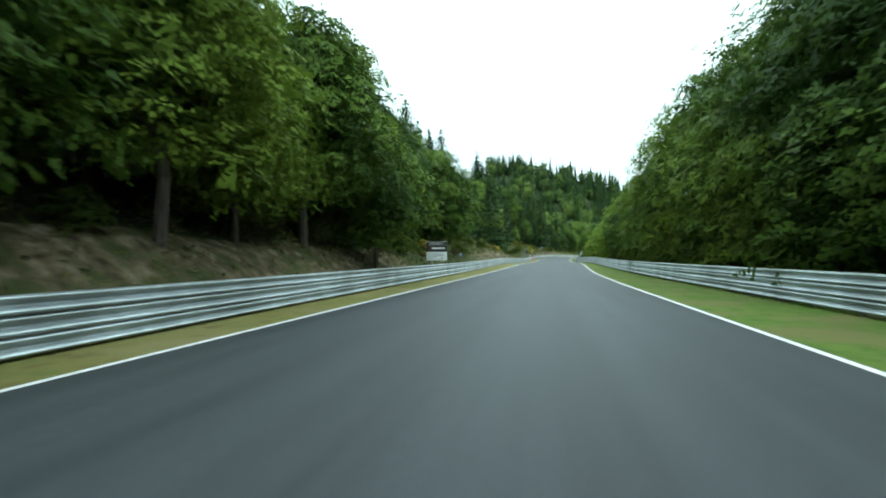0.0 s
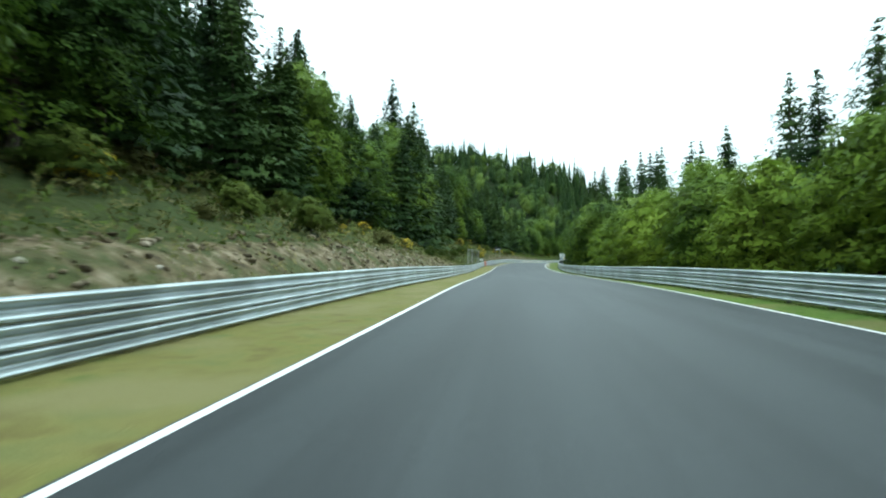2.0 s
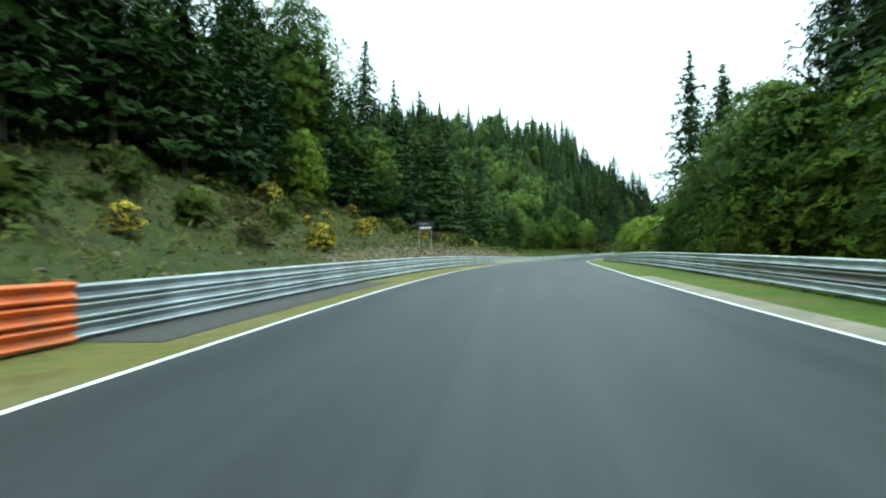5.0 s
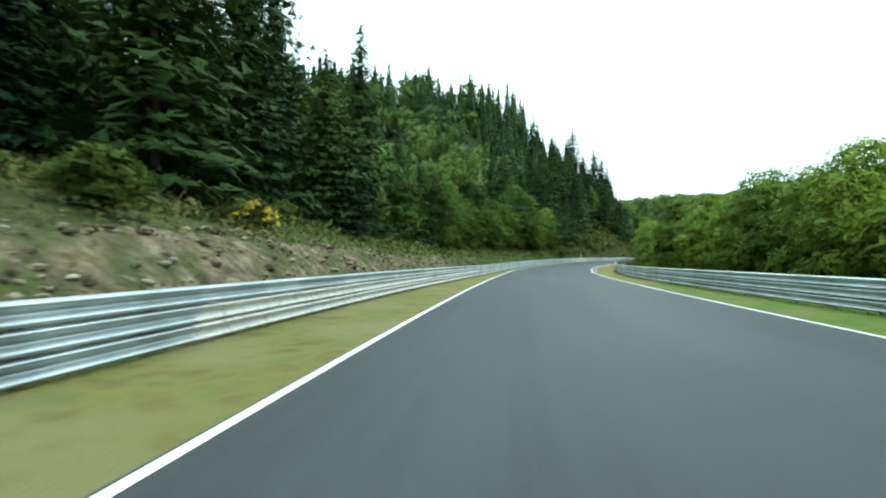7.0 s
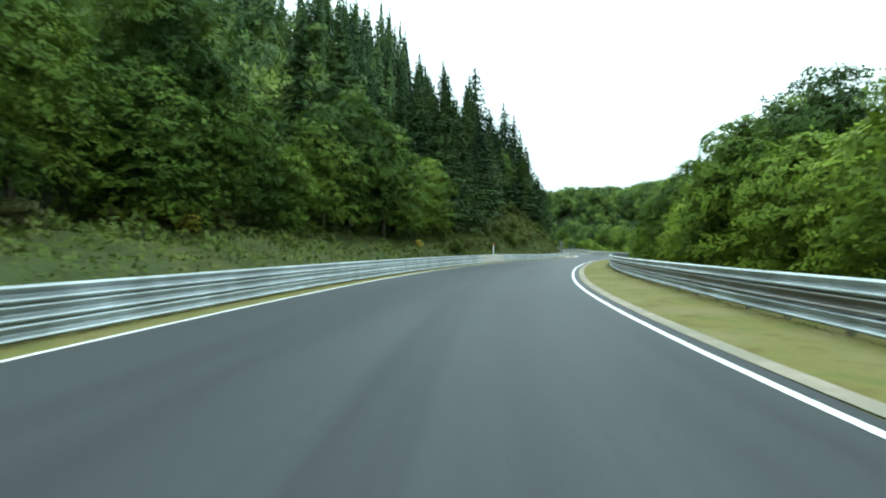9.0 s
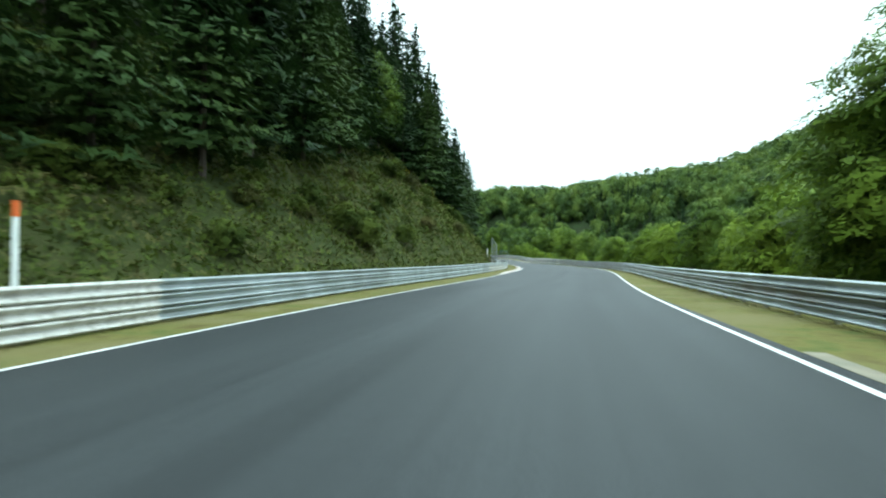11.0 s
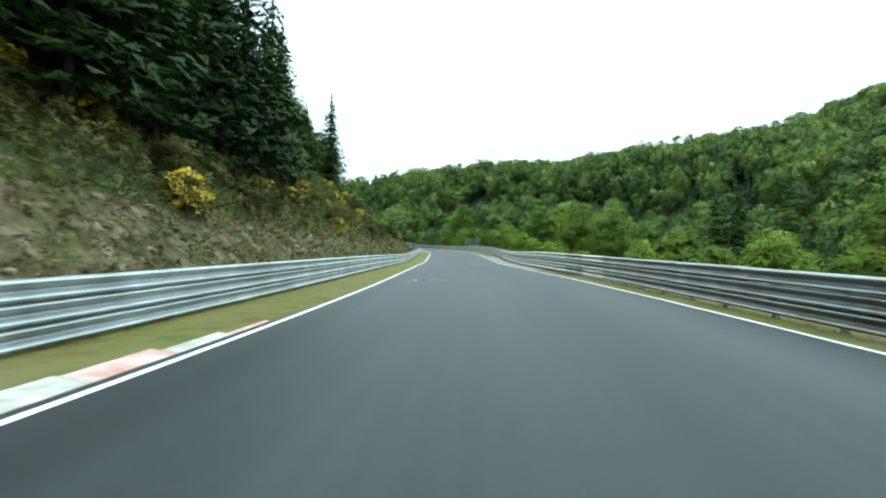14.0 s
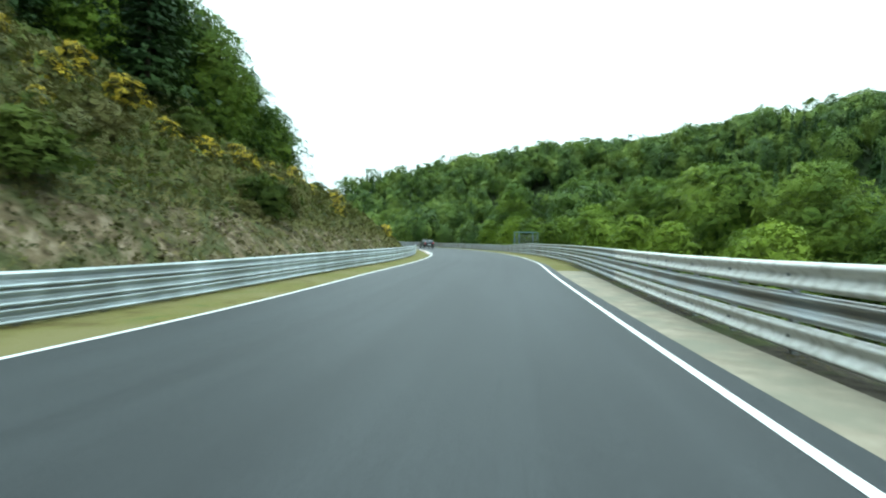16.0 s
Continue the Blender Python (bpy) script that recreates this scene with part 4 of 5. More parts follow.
def far_woods():
    rng = np.random.default_rng(21)
    sets = []
    # belts beside the road, then the hillside, then the ridge across the valley
    for side, d0, d1, gap, n, leaf in ((-1, 9, 36, 19, 160, 0.8), (-1, 36, 150, 36, 90, 1.15), (1, 5, 42, 30, 150, 0.85), (1, 42, 125, 50, 100, 1.15), (1, 20, 115, 70, 90, 1.2)):
        m = int(600 * (d1 - d0) / gap)
        s, d = rng.uniform(-25, 638, m), rng.uniform(d0, d1, m)
        if side < 0:
            u = rail_left(s) - flat_table(EDGE_L, s) - d
        else:
            u = rail_right(s) + flat_table(EDGE_R, s) + d
        if side > 0:
            clear = (s > 440) & (s < 545) & (u < 34)
            s, d, u = s[~clear], d[~clear], u[~clear]
            m = len(s)
        x, y = on_road(s, u)
        spruce = rng.uniform(0, 1, m) < (np.where(d > 40, 0.8, np.where((s > 275) & (s < 350), 0.12, flat_table(SPRUCE_L, s) + 0.15)) if side < 0 else np.where((s > 85) & (s < 215) & (d > 14), 0.5, np.where(d > 42, 0.1, 0.0)))
        size = np.where((s > 268) & (s < 316), 0.68, 1.0) if side < 0 else np.clip(flat_table(SIZE_R, s) * 1.35, 0.6, 1.1)
        h = np.where(spruce, rng.uniform(12, 20, m), rng.uniform(7.5, 14.5, m)) * size
        sets.append(crowns(x, y, ground_z(s, u), h, spruce, n, leaf, rng))
    x, y = rng.uniform(120, 620, 30000), rng.uniform(230, 900, 30000)
    s, u = station(x, y)
    best = far_hill(x, y)
    keep = ((u > 100) | (s > S_MAX - 2)) & (x > 230 - 0.2 * (y - 400))
    past = np.interp(y, [280, 400, 495, 590, 700, 790], [540, 505, 462, 415, 333, 180])
    keep &= (x < past + 25)
    x, y, s, u = x[keep][:4600], y[keep][:4600], s[keep][:4600], u[keep][:4600]
    z = ground_z(np.clip(s, S_MIN, S_MAX), np.clip(u, -320, 900))
    crest = np.abs(x - np.interp(y, [280, 400, 495, 590, 700, 790], [540, 505, 462, 415, 333, 180])) < 22
    spruce = rng.uniform(0, 1, len(x)) < np.where(crest & (y > 470), 0.7, np.where(np.sin(x * 0.021 + 1) * np.cos(y * 0.026) > 0.55, 0.8, 0.03))
    h = np.where(spruce, rng.uniform(9, 14, len(x)), rng.uniform(9, 17, len(x)))
    sets.append(crowns(x, y, z, h, spruce, 72, 1.35, rng))
    v, f, idx, sn, n = [], [], [], [], 0
    for a, b, c, d in sets:
        v.append(a), f.append(b + n), idx.append(c), sn.append(d)
        n += len(a)
    ob = new("forest", mesh_data("forest", np.concatenate(v), np.concatenate(f), [LEAF_HAZED, NEEDLE_FAR], np.concatenate(idx), normals=np.concatenate(sn)))
    tagged(ob, "mixed spruce and broadleaf woods covering the hills", "forest", kind="stuff")


far_woods()


# ---- low growth on the banks ----
def low_growth():
    rng = np.random.default_rng(31)
    m = 400000
    s, d = rng.uniform(-20, 570, m), 0.5 + 21 * rng.uniform(0, 1, m) ** 1.5
    s[:110000] = rng.uniform(335, 425, 110000)
    s[110000:190000] = rng.uniform(425, 545, 80000)
    u = rail_left(s) - 0.35 - d
    bare = 0.75 * flat_table(ROCK, s) * np.clip(1.5 - np.abs(d - 1.4) / 1.1, 0, 1)
    x, y = on_road(s, u)
    clump = np.sin(x * 1.3 + 2 * np.sin(y * 0.9)) * np.cos(y * 1.1 + np.sin(x * 0.7))
    keep = (rng.uniform(0, 1, m) > bare) & ((clump > rng.uniform(-1.6, 0.2, m)) | ((s > 425) | (s < 235)) & (d > 3)) & (d < flat_table(EDGE_L, s) + 6)
    s, u, d, x, y = s[keep], u[keep], d[keep], x[keep], y[keep]
    dry = np.clip(flat_table(ROCK, s) * 0.9 - 0.1, 0, 1)
    r = rng.uniform(0, 1, len(s))
    low = np.clip(1.6 - d / 3.5, 0.35, 1)
    idx = np.where(r < dry * 0.75 * low, 2, np.where(r < dry * 0.75 * low + np.where(s > 425, 0.75, np.where((s > 335) & (s < 425), 0.42, np.where((s > 240) & (s < 335), 0.15, 0.58))), 1, 0))
    n = rng.normal(size=(len(s), 3)) + np.array([0.5, -0.2, 0.9])
    size = rng.uniform(0.12, 0.3, len(s)) * (1 + d / 25) * np.where(s < 425, 0.76, 1.0)
    hump = np.sin(x * 2.1 + 1.5 * np.sin(y * 1.7)) * np.cos(y * 1.9 + np.sin(x * 1.3)) + 0.5 * np.sin(x * 4.3 + y * 3.1)
    hump = np.clip(hump * 0.6 + 0.35, 0, 1) * np.clip((d - 2.2) / 2.5, 0, 1) * np.where(idx == 2, 0.25, np.where(s > 425, 1.1, 0.75))
    size = size * (1 + 0.5 * hump)
    c = np.stack([x, y, ground_z(s, u) + size * rng.uniform(0, 0.8, len(s)) + hump * rng.uniform(0.3, 1, len(s)) ** 0.5], 1)
    up = np.tile(np.array([0.35, -0.15, 1.0]), (len(s), 1)) + rng.normal(scale=0.3, size=(len(s), 3))
    v1, f1, n1 = sprays(c, n, size * 0.8, rng, 0.5, up, 0.6)
    m = 26000
    s, d = rng.uniform(-20, 560, m), rng.uniform(0.5, 7, m)
    u = rail_right(s) + 0.3 + d
    x, y = on_road(s, u)
    size = rng.uniform(0.15, 0.34, m)
    c = np.stack([x, y, ground_z(s, u) + size * rng.uniform(0, 2.2, m)], 1)
    v2, f2, n2 = sprays(c, rng.normal(size=(m, 3)) + np.array([-0.5, -0.2, 0.7]), size * 0.85, rng, 0.6, np.tile(np.array([-0.5, 0.2, 0.8]), (m, 1)), 0.5)
    i2 = np.where(rng.uniform(0, 1, m) < 0.2, 1, 0)
    ob = new("undergrowth", mesh_data("undergrowth", np.concatenate([v1, v2]), np.concatenate([f1, f2 + len(v1)]), [FERN, SCRUB, GRASS], np.concatenate([idx, i2]), normals=np.concatenate([n1, n2])))
    tagged(ob, "low green brambles, ferns and dry grass on the banks", "undergrowth", kind="stuff")
    # grass along the feet of the rails
    m = 60000
    side = rng.choice([-1, 1], m)
    s = rng.uniform(-10, 520, m)
    rail = np.where(side < 0, rail_left(s), rail_right(s))
    u = rail - side * (np.abs(rng.normal(scale=0.16, size=m)) - 0.08)
    x, y = on_road(s, u)
    ln = rng.uniform(0.03, 0.09, m)
    b = np.stack([x, y, road_z(s) + 0.005], 1)
    w = rng.normal(size=(m, 3)) * np.array([1, 1, 0])
    w *= 0.012 / np.linalg.norm(w, axis=1, keepdims=True)
    tip = b + rng.normal(scale=0.35, size=(m, 3)) * ln[:, None] * np.array([1, 1, 0]) + np.stack([np.zeros(m), np.zeros(m), ln], 1)
    v = np.stack([b - w, b + w, tip], 1).reshape(-1, 3)
    ob = new("grass", mesh_data("grass", v, np.arange(3 * m).reshape(m, 3), [GRASS, FERN], np.where((side > 0) & (s < 255), 1, 0)))
    tagged(ob, "short ragged grass along the feet of the rails", "grass", kind="stuff")


low_growth()


def clods():
    """Broken earth and stones on the cut banks."""
    rng = np.random.default_rng(41)
    bm = bmesh.new()
    bmesh.ops.create_icosphere(bm, subdivisions=1, radius=1.0)
    ball = np.array([v.co for v in bm.verts])
    tri = np.array([[v.index for v in f.verts] for f in bm.faces])
    bm.free()
    m = 26000
    s, d = rng.uniform(40, 545, m), 0.45 + 3.6 * rng.uniform(0, 1, m) ** 1.2
    u = rail_left(s) - 0.35 - d
    x, y = on_road(s, u)
    heap = np.sin(x * 1.7 + 2 * np.sin(y * 0.8)) * np.cos(y * 1.3 + np.sin(x * 0.9))
    keep = (rng.uniform(0.2, 1, m) < flat_table(ROCK, s)) & (heap > rng.uniform(-1, 0.5, m))
    s, u, x, y = s[keep][:9500], u[keep][:9500], x[keep][:9500], y[keep][:9500]
    n = len(s)
    size = 0.035 + 0.11 * rng.uniform(0, 1, n) ** 2.5
    form = ball[None] * rng.uniform(0.65, 1.25, (n, len(ball), 1)) * np.stack([rng.uniform(0.8, 1.7, n), rng.uniform(0.8, 1.7, n), rng.uniform(0.6, 1.0, n)], 1)[:, None]
    v = form * size[:, None, None] + np.stack([x, y, ground_z(s, u)], 1)[:, None]
    f = tri[None] + (np.arange(n) * len(ball))[:, None, None]
    ob = new("broken_earth", mesh_data("broken_earth", v.reshape(-1, 3), f.reshape(-1, 3), CLOD))
    tagged(ob, "loose brown clods and stones on the cut bank", "earth", kind="stuff")


clods()


# ---- things beside the track ----
def plain(name, colour, rough=0.6, metal=0.0):
    c2 = tuple(min(1, k * 1.12 + 0.004) for k in colour)
    return material(name, [colour, c2], 5, rough, metal, patches=tuple(k * 0.88 for k in colour), patch_scale=1.5)


SIGN_WHITE, SIGN_BLACK = plain("sign_white", (0.75, 0.77, 0.75)), plain("sign_black", (0.015, 0.017, 0.02))
SIGN_GREY, SIGN_RED, SIGN_BLUE = plain("sign_grey", (0.3, 0.32, 0.33)), plain("sign_red", (0.14, 0.012, 0.02)), plain("sign_blue", (0.03, 0.13, 0.42))
SIGN_YELLOW = plain("sign_yellow", (0.6, 0.45, 0.03))
FRAME_TEAL = plain("frame_teal", (0.1, 0.17, 0.17), 0.5, 0.2)
FRAME_GREY = plain("frame_grey", (0.35, 0.37, 0.37), 0.45, 0.5)
WOOD = material("weathered_wood", [(0.16, 0.13, 0.1), (0.3, 0.26, 0.21)], 9, 0.9, bump=0.01, bump_scale=30)
STONE = material("pale_stone", [(0.2, 0.18, 0.14), (0.36, 0.33, 0.27)], 4, 0.9, bump=0.03, bump_scale=10, patches=(0.16, 0.15, 0.1), patch_scale=1.5)
CAR_PAINT, TYRE, GLASS_DARK, LAMP_RED = plain("car_paint", (0.02, 0.022, 0.026), 0.25, 0.3), plain("tyre_rubber", (0.02, 0.02, 0.02), 0.85), plain("tinted_glass", (0.03, 0.035, 0.04), 0.08), plain("lamp_red", (0.45, 0.02, 0.02), 0.3)


def slab(name, lo, hi, mat, parent, label="", bevel=0.0):
    return part(name, box(bmesh.new(), lo, hi, None, bevel), mat, parent, label)


def rod(name, a, b, r, mat, parent, label="", r1=None, sides=8):
    return part(name, tube(bmesh.new(), a, b, r, r1, sides), mat, parent, label)


def stand(name, s, u, label, category, turn=0.0, z=None, group=""):
    """An Empty on the ground at station s, offset u; its -y looks back down the road."""
    x, y = on_road(s, u)
    g = ground_z(s, u)[0] if z is None else z
    ob = new(name)
    ob.matrix_basis = pose(float(x), float(y), float(g), 0, 0, heading(s) + turn)
    return tagged(ob, label, category, group)


def base_z(s, u):
    return float(ground_z(s, u)[0])


def billboard():
    s, u = 41.6, -8.1
    t = stand("billboard", s, u, "advertising board, black above a white text panel, on two posts", "billboard", 4)
    z = float(road_z(s)) + 1.2 - base_z(s, u)
    w = 0.83
    for x in (-0.42, 0.42):
        slab("post", (x - 0.04, -0.04, -0.5), (x + 0.04, 0.04, z + 0.05), FRAME_GREY, t)
    p = slab("white_panel", (-w, -0.05, z), (w, -0.02, z + 0.68), SIGN_WHITE, t, "white panel with grey lines of text", 0.006)
    rows = [(-0.74, 0.1, 0.55, 0.045), (-0.7, 0.32, 0.4, 0.07), (0.2, 0.68, 0.42, 0.035), (0.2, 0.6, 0.36, 0.03), (-0.7, 0.12, 0.26, 0.06), (-0.7, 0.3, 0.12, 0.04)]
    for a, b, h, k in rows:
        slab("text_line", (a, -0.054, z + h), (b, -0.0505, z + h + k), SIGN_GREY, p)
    slab("dark_mark", (0.38, -0.054, z + 0.13), (0.54, -0.0505, z + 0.2), SIGN_BLACK, p)
    slab("dark_mark", (0.6, -0.054, z + 0.22), (0.72, -0.0505, z + 0.25), SIGN_BLACK, p)
    p = slab("black_panel", (-w, -0.05, z + 0.7), (w, -0.02, z + 1.24), SIGN_BLACK, t, "black panel with a white strip and red mark", 0.006)
    slab("red_mark", (-0.66, -0.054, z + 0.88), (-0.44, -0.0505, z + 1.1), SIGN_RED, p)
    slab("white_strip", (-0.38, -0.054, z + 0.92), (0.68, -0.0505, z + 1.04), SIGN_WHITE, p)
    p = slab("top_panel", (-w, -0.05, z + 1.27), (w, -0.02, z + 1.5), SIGN_BLACK, t, "narrow black panel between two pale rails", 0.004)
    slab("white_strip", (-0.58, -0.054, z + 1.34), (0.55, -0.0505, z + 1.42), SIGN_GREY, p)
    for k in (1.245, 1.5):
        slab("pale_rail", (-w, -0.056, z + k), (w, -0.02, z + k + 0.022), SIGN_WHITE, t)


def lettering(name, text, size, at, mat, parent):
    cu = bpy.data.curves.new(name, "FONT")
    cu.body, cu.size, cu.align_x, cu.align_y, cu.extrude, cu.offset = text, size, "CENTER", "CENTER", 0.0015, 0.008
    cu.materials.append(mat)
    ob = new(name, cu)
    ob.parent = parent
    ob.matrix_basis = pose(*at, 90, 0, 0)
    return ob


def distance_sign():
    s, u = 168.2, 7.9
    t = stand("distance_sign", s, u, "white kilometre sign reading 12 on one post", "road sign", -4)
    z = float(road_z(s)) + 1.25 - base_z(s, u)
    rod("post", (0, 0, -0.5), (0, 0, z + 0.2), 0.035, FRAME_GREY, t)
    tilt = pose(0, 0, z, 0, -5, 0)
    p = part("panel", box(bmesh.new(), (-0.47, -0.06, 0), (0.47, -0.035, 1.22), None, 0.008), SIGN_WHITE, t, "", tilt)
    for lo, hi in (((-0.49, -0.064, -0.02), (0.49, -0.03, 0.02)), ((-0.49, -0.064, 1.2), (0.49, -0.03, 1.24)), ((-0.49, -0.064, 0.02), (-0.45, -0.03, 1.2)), ((0.45, -0.064, 0.02), (0.49, -0.03, 1.2))):
        slab("rim", lo, hi, SIGN_GREY, p)
    lettering("number", "12", 0.44, (0, -0.066, 0.9), SIGN_BLACK, p)
    lettering("unit", "km", 0.16, (0, -0.066, 0.58), SIGN_BLUE, p)
    slab("blue_mark", (-0.36, -0.066, 0.28), (0.04, -0.062, 0.42), SIGN_BLUE, p)
    slab("blue_mark", (-0.36, -0.066, 0.12), (0.04, -0.062, 0.25), SIGN_BLUE, p)
    slab("yellow_mark", (0.1, -0.066, 0.12), (0.36, -0.062, 0.42), SIGN_YELLOW, p)


def small_sign():
    s, u = 59.8, -9.7
    t = stand("small_sign", s, u, "small blue sign with pale bars on a thin post", "sign", 6)
    z = float(road_z(s)) + 1.66 - base_z(s, u)
    rod("post", (0, 0, -0.4), (0, 0, z), 0.025, FRAME_GREY, t)
    p = slab("panel", (-0.18, -0.04, z - 0.17), (0.18, -0.02, z + 0.17), SIGN_BLUE, t, "", 0.004)
    for k in (-0.1, -0.02, 0.07):
        slab("pale_bar", (-0.14, -0.044, z + k), (0.14, -0.0405, z + k + 0.035), SIGN_WHITE, p)


def dark_sign():
    s, u = 209.0, -10.6
    t = stand("dark_sign", s, u, "dark advertising board with a white lower strip", "billboard", 2)
    z = 3.75 - base_z(s, u)
    for x in (-0.6, 0.6):
        rod("post", (x, 0, -0.4), (x, 0, z + 0.4), 0.04, FRAME_GREY, t)
    p = slab("panel", (-0.85, -0.06, z), (0.85, -0.03, z + 0.85), SIGN_BLACK, t, "", 0.006)
    slab("white_strip", (-0.5, -0.064, z + 0.12), (0.62, -0.0605, z + 0.3), SIGN_WHITE, p)
    slab("grey_strip", (-0.6, -0.064, z + 0.55), (0.3, -0.0605, z + 0.62), SIGN_GREY, p)


def text_board(s, u, w, h, z, label, word=""):
    t = stand("number_board", s, u, label, "sign", 0)
    zb = float(road_z(s)) + z - base_z(s, u)
    for x in (-w * 0.35, w * 0.35):
        rod("leg", (x, 0, -0.4), (x, 0, zb + h * 0.5), 0.02, FRAME_GREY, t)
    p = slab("panel", (-w / 2, -0.04, zb), (w / 2, -0.022, zb + h), SIGN_WHITE, t, "", 0.004)
    if word:
        lettering("number", word, h * 0.85, (0, -0.045, zb + h * 0.5), SIGN_BLACK, p)
    else:
        for k in (0.25, 0.55):
            slab("text_line", (-w * 0.38, -0.044, zb + h * k), (w * 0.36, -0.0405, zb + h * (k + 0.12)), SIGN_GREY, p)


def wire_panel(length, z0, z1, step, r):
    """Woven wire between two posts, from z0 to z1 at the near and far end."""
    v, f = [], []

    def wire(a, b):
        n = len(v)
        for q in (a, b):
            v.extend([(q[0] - r, q[1], q[2] - r), (q[0] + r, q[1], q[2] - r), (q[0], q[1] + r, q[2] + r)])
        f.extend([(n, n + 1, n + 4, n + 3), (n + 1, n + 2, n + 5, n + 4), (n + 2, n, n + 3, n + 5)])

    for y in np.arange(step, length, step):
        q = y / length
        wire((0, y, z0[0] + q * (z0[1] - z0[0])), (0, y + 0.001, z1[0] + q * (z1[1] - z1[0])))
    for k in np.arange(0.0, 1.0, step / max(z1[0] - z0[0], 0.1)):
        wire((0, 0, z0[0] + k * (z1[0] - z0[0])), (0, length, z0[1] + k * (z1[1] - z0[1])))
    return mesh_data("wire_mesh", v, f, STEEL_POST)


def catch_fence(label, posts):
    """posts: station, offset, height of the top over the road. Bays of wire mesh hang between them under a top rail."""
    s0, u0, h0 = posts[0]
    x, y = on_road(s0, u0)
    t = new("catch_fence")
    t.matrix_basis = pose(float(x), float(y), base_z(s0, u0), 0, 0, heading(s0))
    tagged(t, label, "fence")
    inv = t.matrix_basis.inverted()
    pts = []
    for s, u, h in posts:
        x, y = on_road(s, u)
        foot, top = inv @ Vector((float(x), float(y), base_z(s, u))), inv @ Vector((float(x), float(y), float(road_z(s)) + h))
        pts.append((foot, top))
        bm = bmesh.new()
        box(bm, (foot.x - 0.045, foot.y - 0.05, foot.z - 0.5), (foot.x - 0.035, foot.y + 0.05, top.z))
        box(bm, (foot.x + 0.035, foot.y - 0.05, foot.z - 0.5), (foot.x + 0.045, foot.y + 0.05, top.z))
        box(bm, (foot.x - 0.035, foot.y - 0.006, foot.z - 0.5), (foot.x + 0.035, foot.y + 0.006, top.z))
        p = part("post", bm, FRAME_GREY, t)
        for k in range(7):
            zz = foot.z + 0.35 + k * (top.z - foot.z - 0.5) / 6
            slab("bracket", (foot.x + 0.045, foot.y - 0.02, zz), (foot.x + 0.15, foot.y + 0.02, zz + 0.025), FRAME_GREY, p)
    for (f0, t0), (f1, t1) in zip(pts[:-1], pts[1:]):
        ln = math.hypot(f1.x - f0.x, f1.y - f0.y)
        m = pose(f0.x, f0.y, 0, 0, 0, math.degrees(math.atan2(-(f1.x - f0.x), f1.y - f0.y)))
        part("wire_mesh", wire_panel(ln, (f0.z + 0.1, f1.z + 0.1), (t0.z - 0.05, t1.z - 0.05), 0.1, 0.002), None, t, "grey wire mesh", m)
        rod("top_rail", t0 - Vector((0, 0, 0.03)), t1 - Vector((0, 0, 0.03)), 0.03, FRAME_GREY, t)


def orange_barrier():
    s0, s1 = 165.9, 168.9
    mid = (s0 + s1) / 2
    t = stand("orange_barrier", mid, float(rail_left(mid)) + 0.13, "orange painted barrier of three corrugated beams", "barrier", z=float(road_z(mid)))
    me = beam_mesh("beam", ORANGE, PROFILE, s1 - s0)
    for k in range(3):
        part("beam", me, None, t, "", pose(0, 0, 0.06 + 0.325 * k, 0, 0, 180) @ Matrix.Diagonal((1.05, 1, 1.0, 1)))
    for y in (-1.3, 0, 1.3):
        slab("post", (-0.12, y - 0.05, -0.3), (-0.02, y + 0.05, 1.06), ORANGE, t)


def marker_post():
    s = 345.5
    u = float(rail_left(s)) - 0.8
    t = stand("marker_post", s, u, "white marker post with an orange top", "post")
    top = float(road_z(s)) + 2.1 - base_z(s, u)
    rod("pole", (0, 0, -0.4), (0, 0, top), 0.05, SIGN_WHITE, t)
    rod("cap", (0, 0, top - 0.02), (0, 0, top + 0.25), 0.058, ORANGE, t, "orange cap")


def white_pipe():
    s, u = 407.4, -9.3
    t = stand("pipe_post", s, u, "white plastic pipe standing on the bank", "post")
    rod("pipe", (0, 0, -0.4), (0, 0, 1.25), 0.06, SIGN_WHITE, t)
    rod("collar", (0, 0, 0.2), (0, 0, 0.45), 0.09, FRAME_GREY, t)


def timber(a, b, r, label):
    (s0, u0, z0), (s1, u1, z1) = a, b
    x0, y0 = on_road(s0, u0)
    x1, y1 = on_road(s1, u1)
    p0 = Vector((float(x0), float(y0), max(z0, base_z(s0, u0) + r * 0.6)))
    p1 = Vector((float(x1), float(y1), max(z1, base_z(s1, u1) + r * 0.6)))
    bm = bmesh.new()
    d = p1 - p0
    n = 5
    for i in range(n):
        a0, a1 = p0 + d * (i / n), p0 + d * ((i + 1) / n)
        off = Vector((math.sin(i * 2.1), math.cos(i * 1.7), 0.3 * math.sin(i))) * r * 0.25
        tube(bm, a0 + (off if i else Vector()), a1 + Vector((math.sin(i * 2.1 + 2.1), math.cos(i * 1.7 + 1.7), 0.3 * math.sin(i + 1))) * r * 0.25, r * (1.1 - 0.1 * i), r * (1.0 - 0.1 * i), 8)
    tagged(part("log", bm, WOOD), label, "log")


def log_stack():
    for i, (du, dz) in enumerate(((0, 0), (0.28, 0.0), (-0.28, 0.02), (0.12, 0.24), (-0.14, 0.25))):
        s = 406.0
        z = base_z(406.6, -8.6) + 0.12 + dz
        timber((s, -8.6 + du, z), (s + 1.3, -8.6 + du, z), 0.14, "short grey log stacked behind the guard rail")


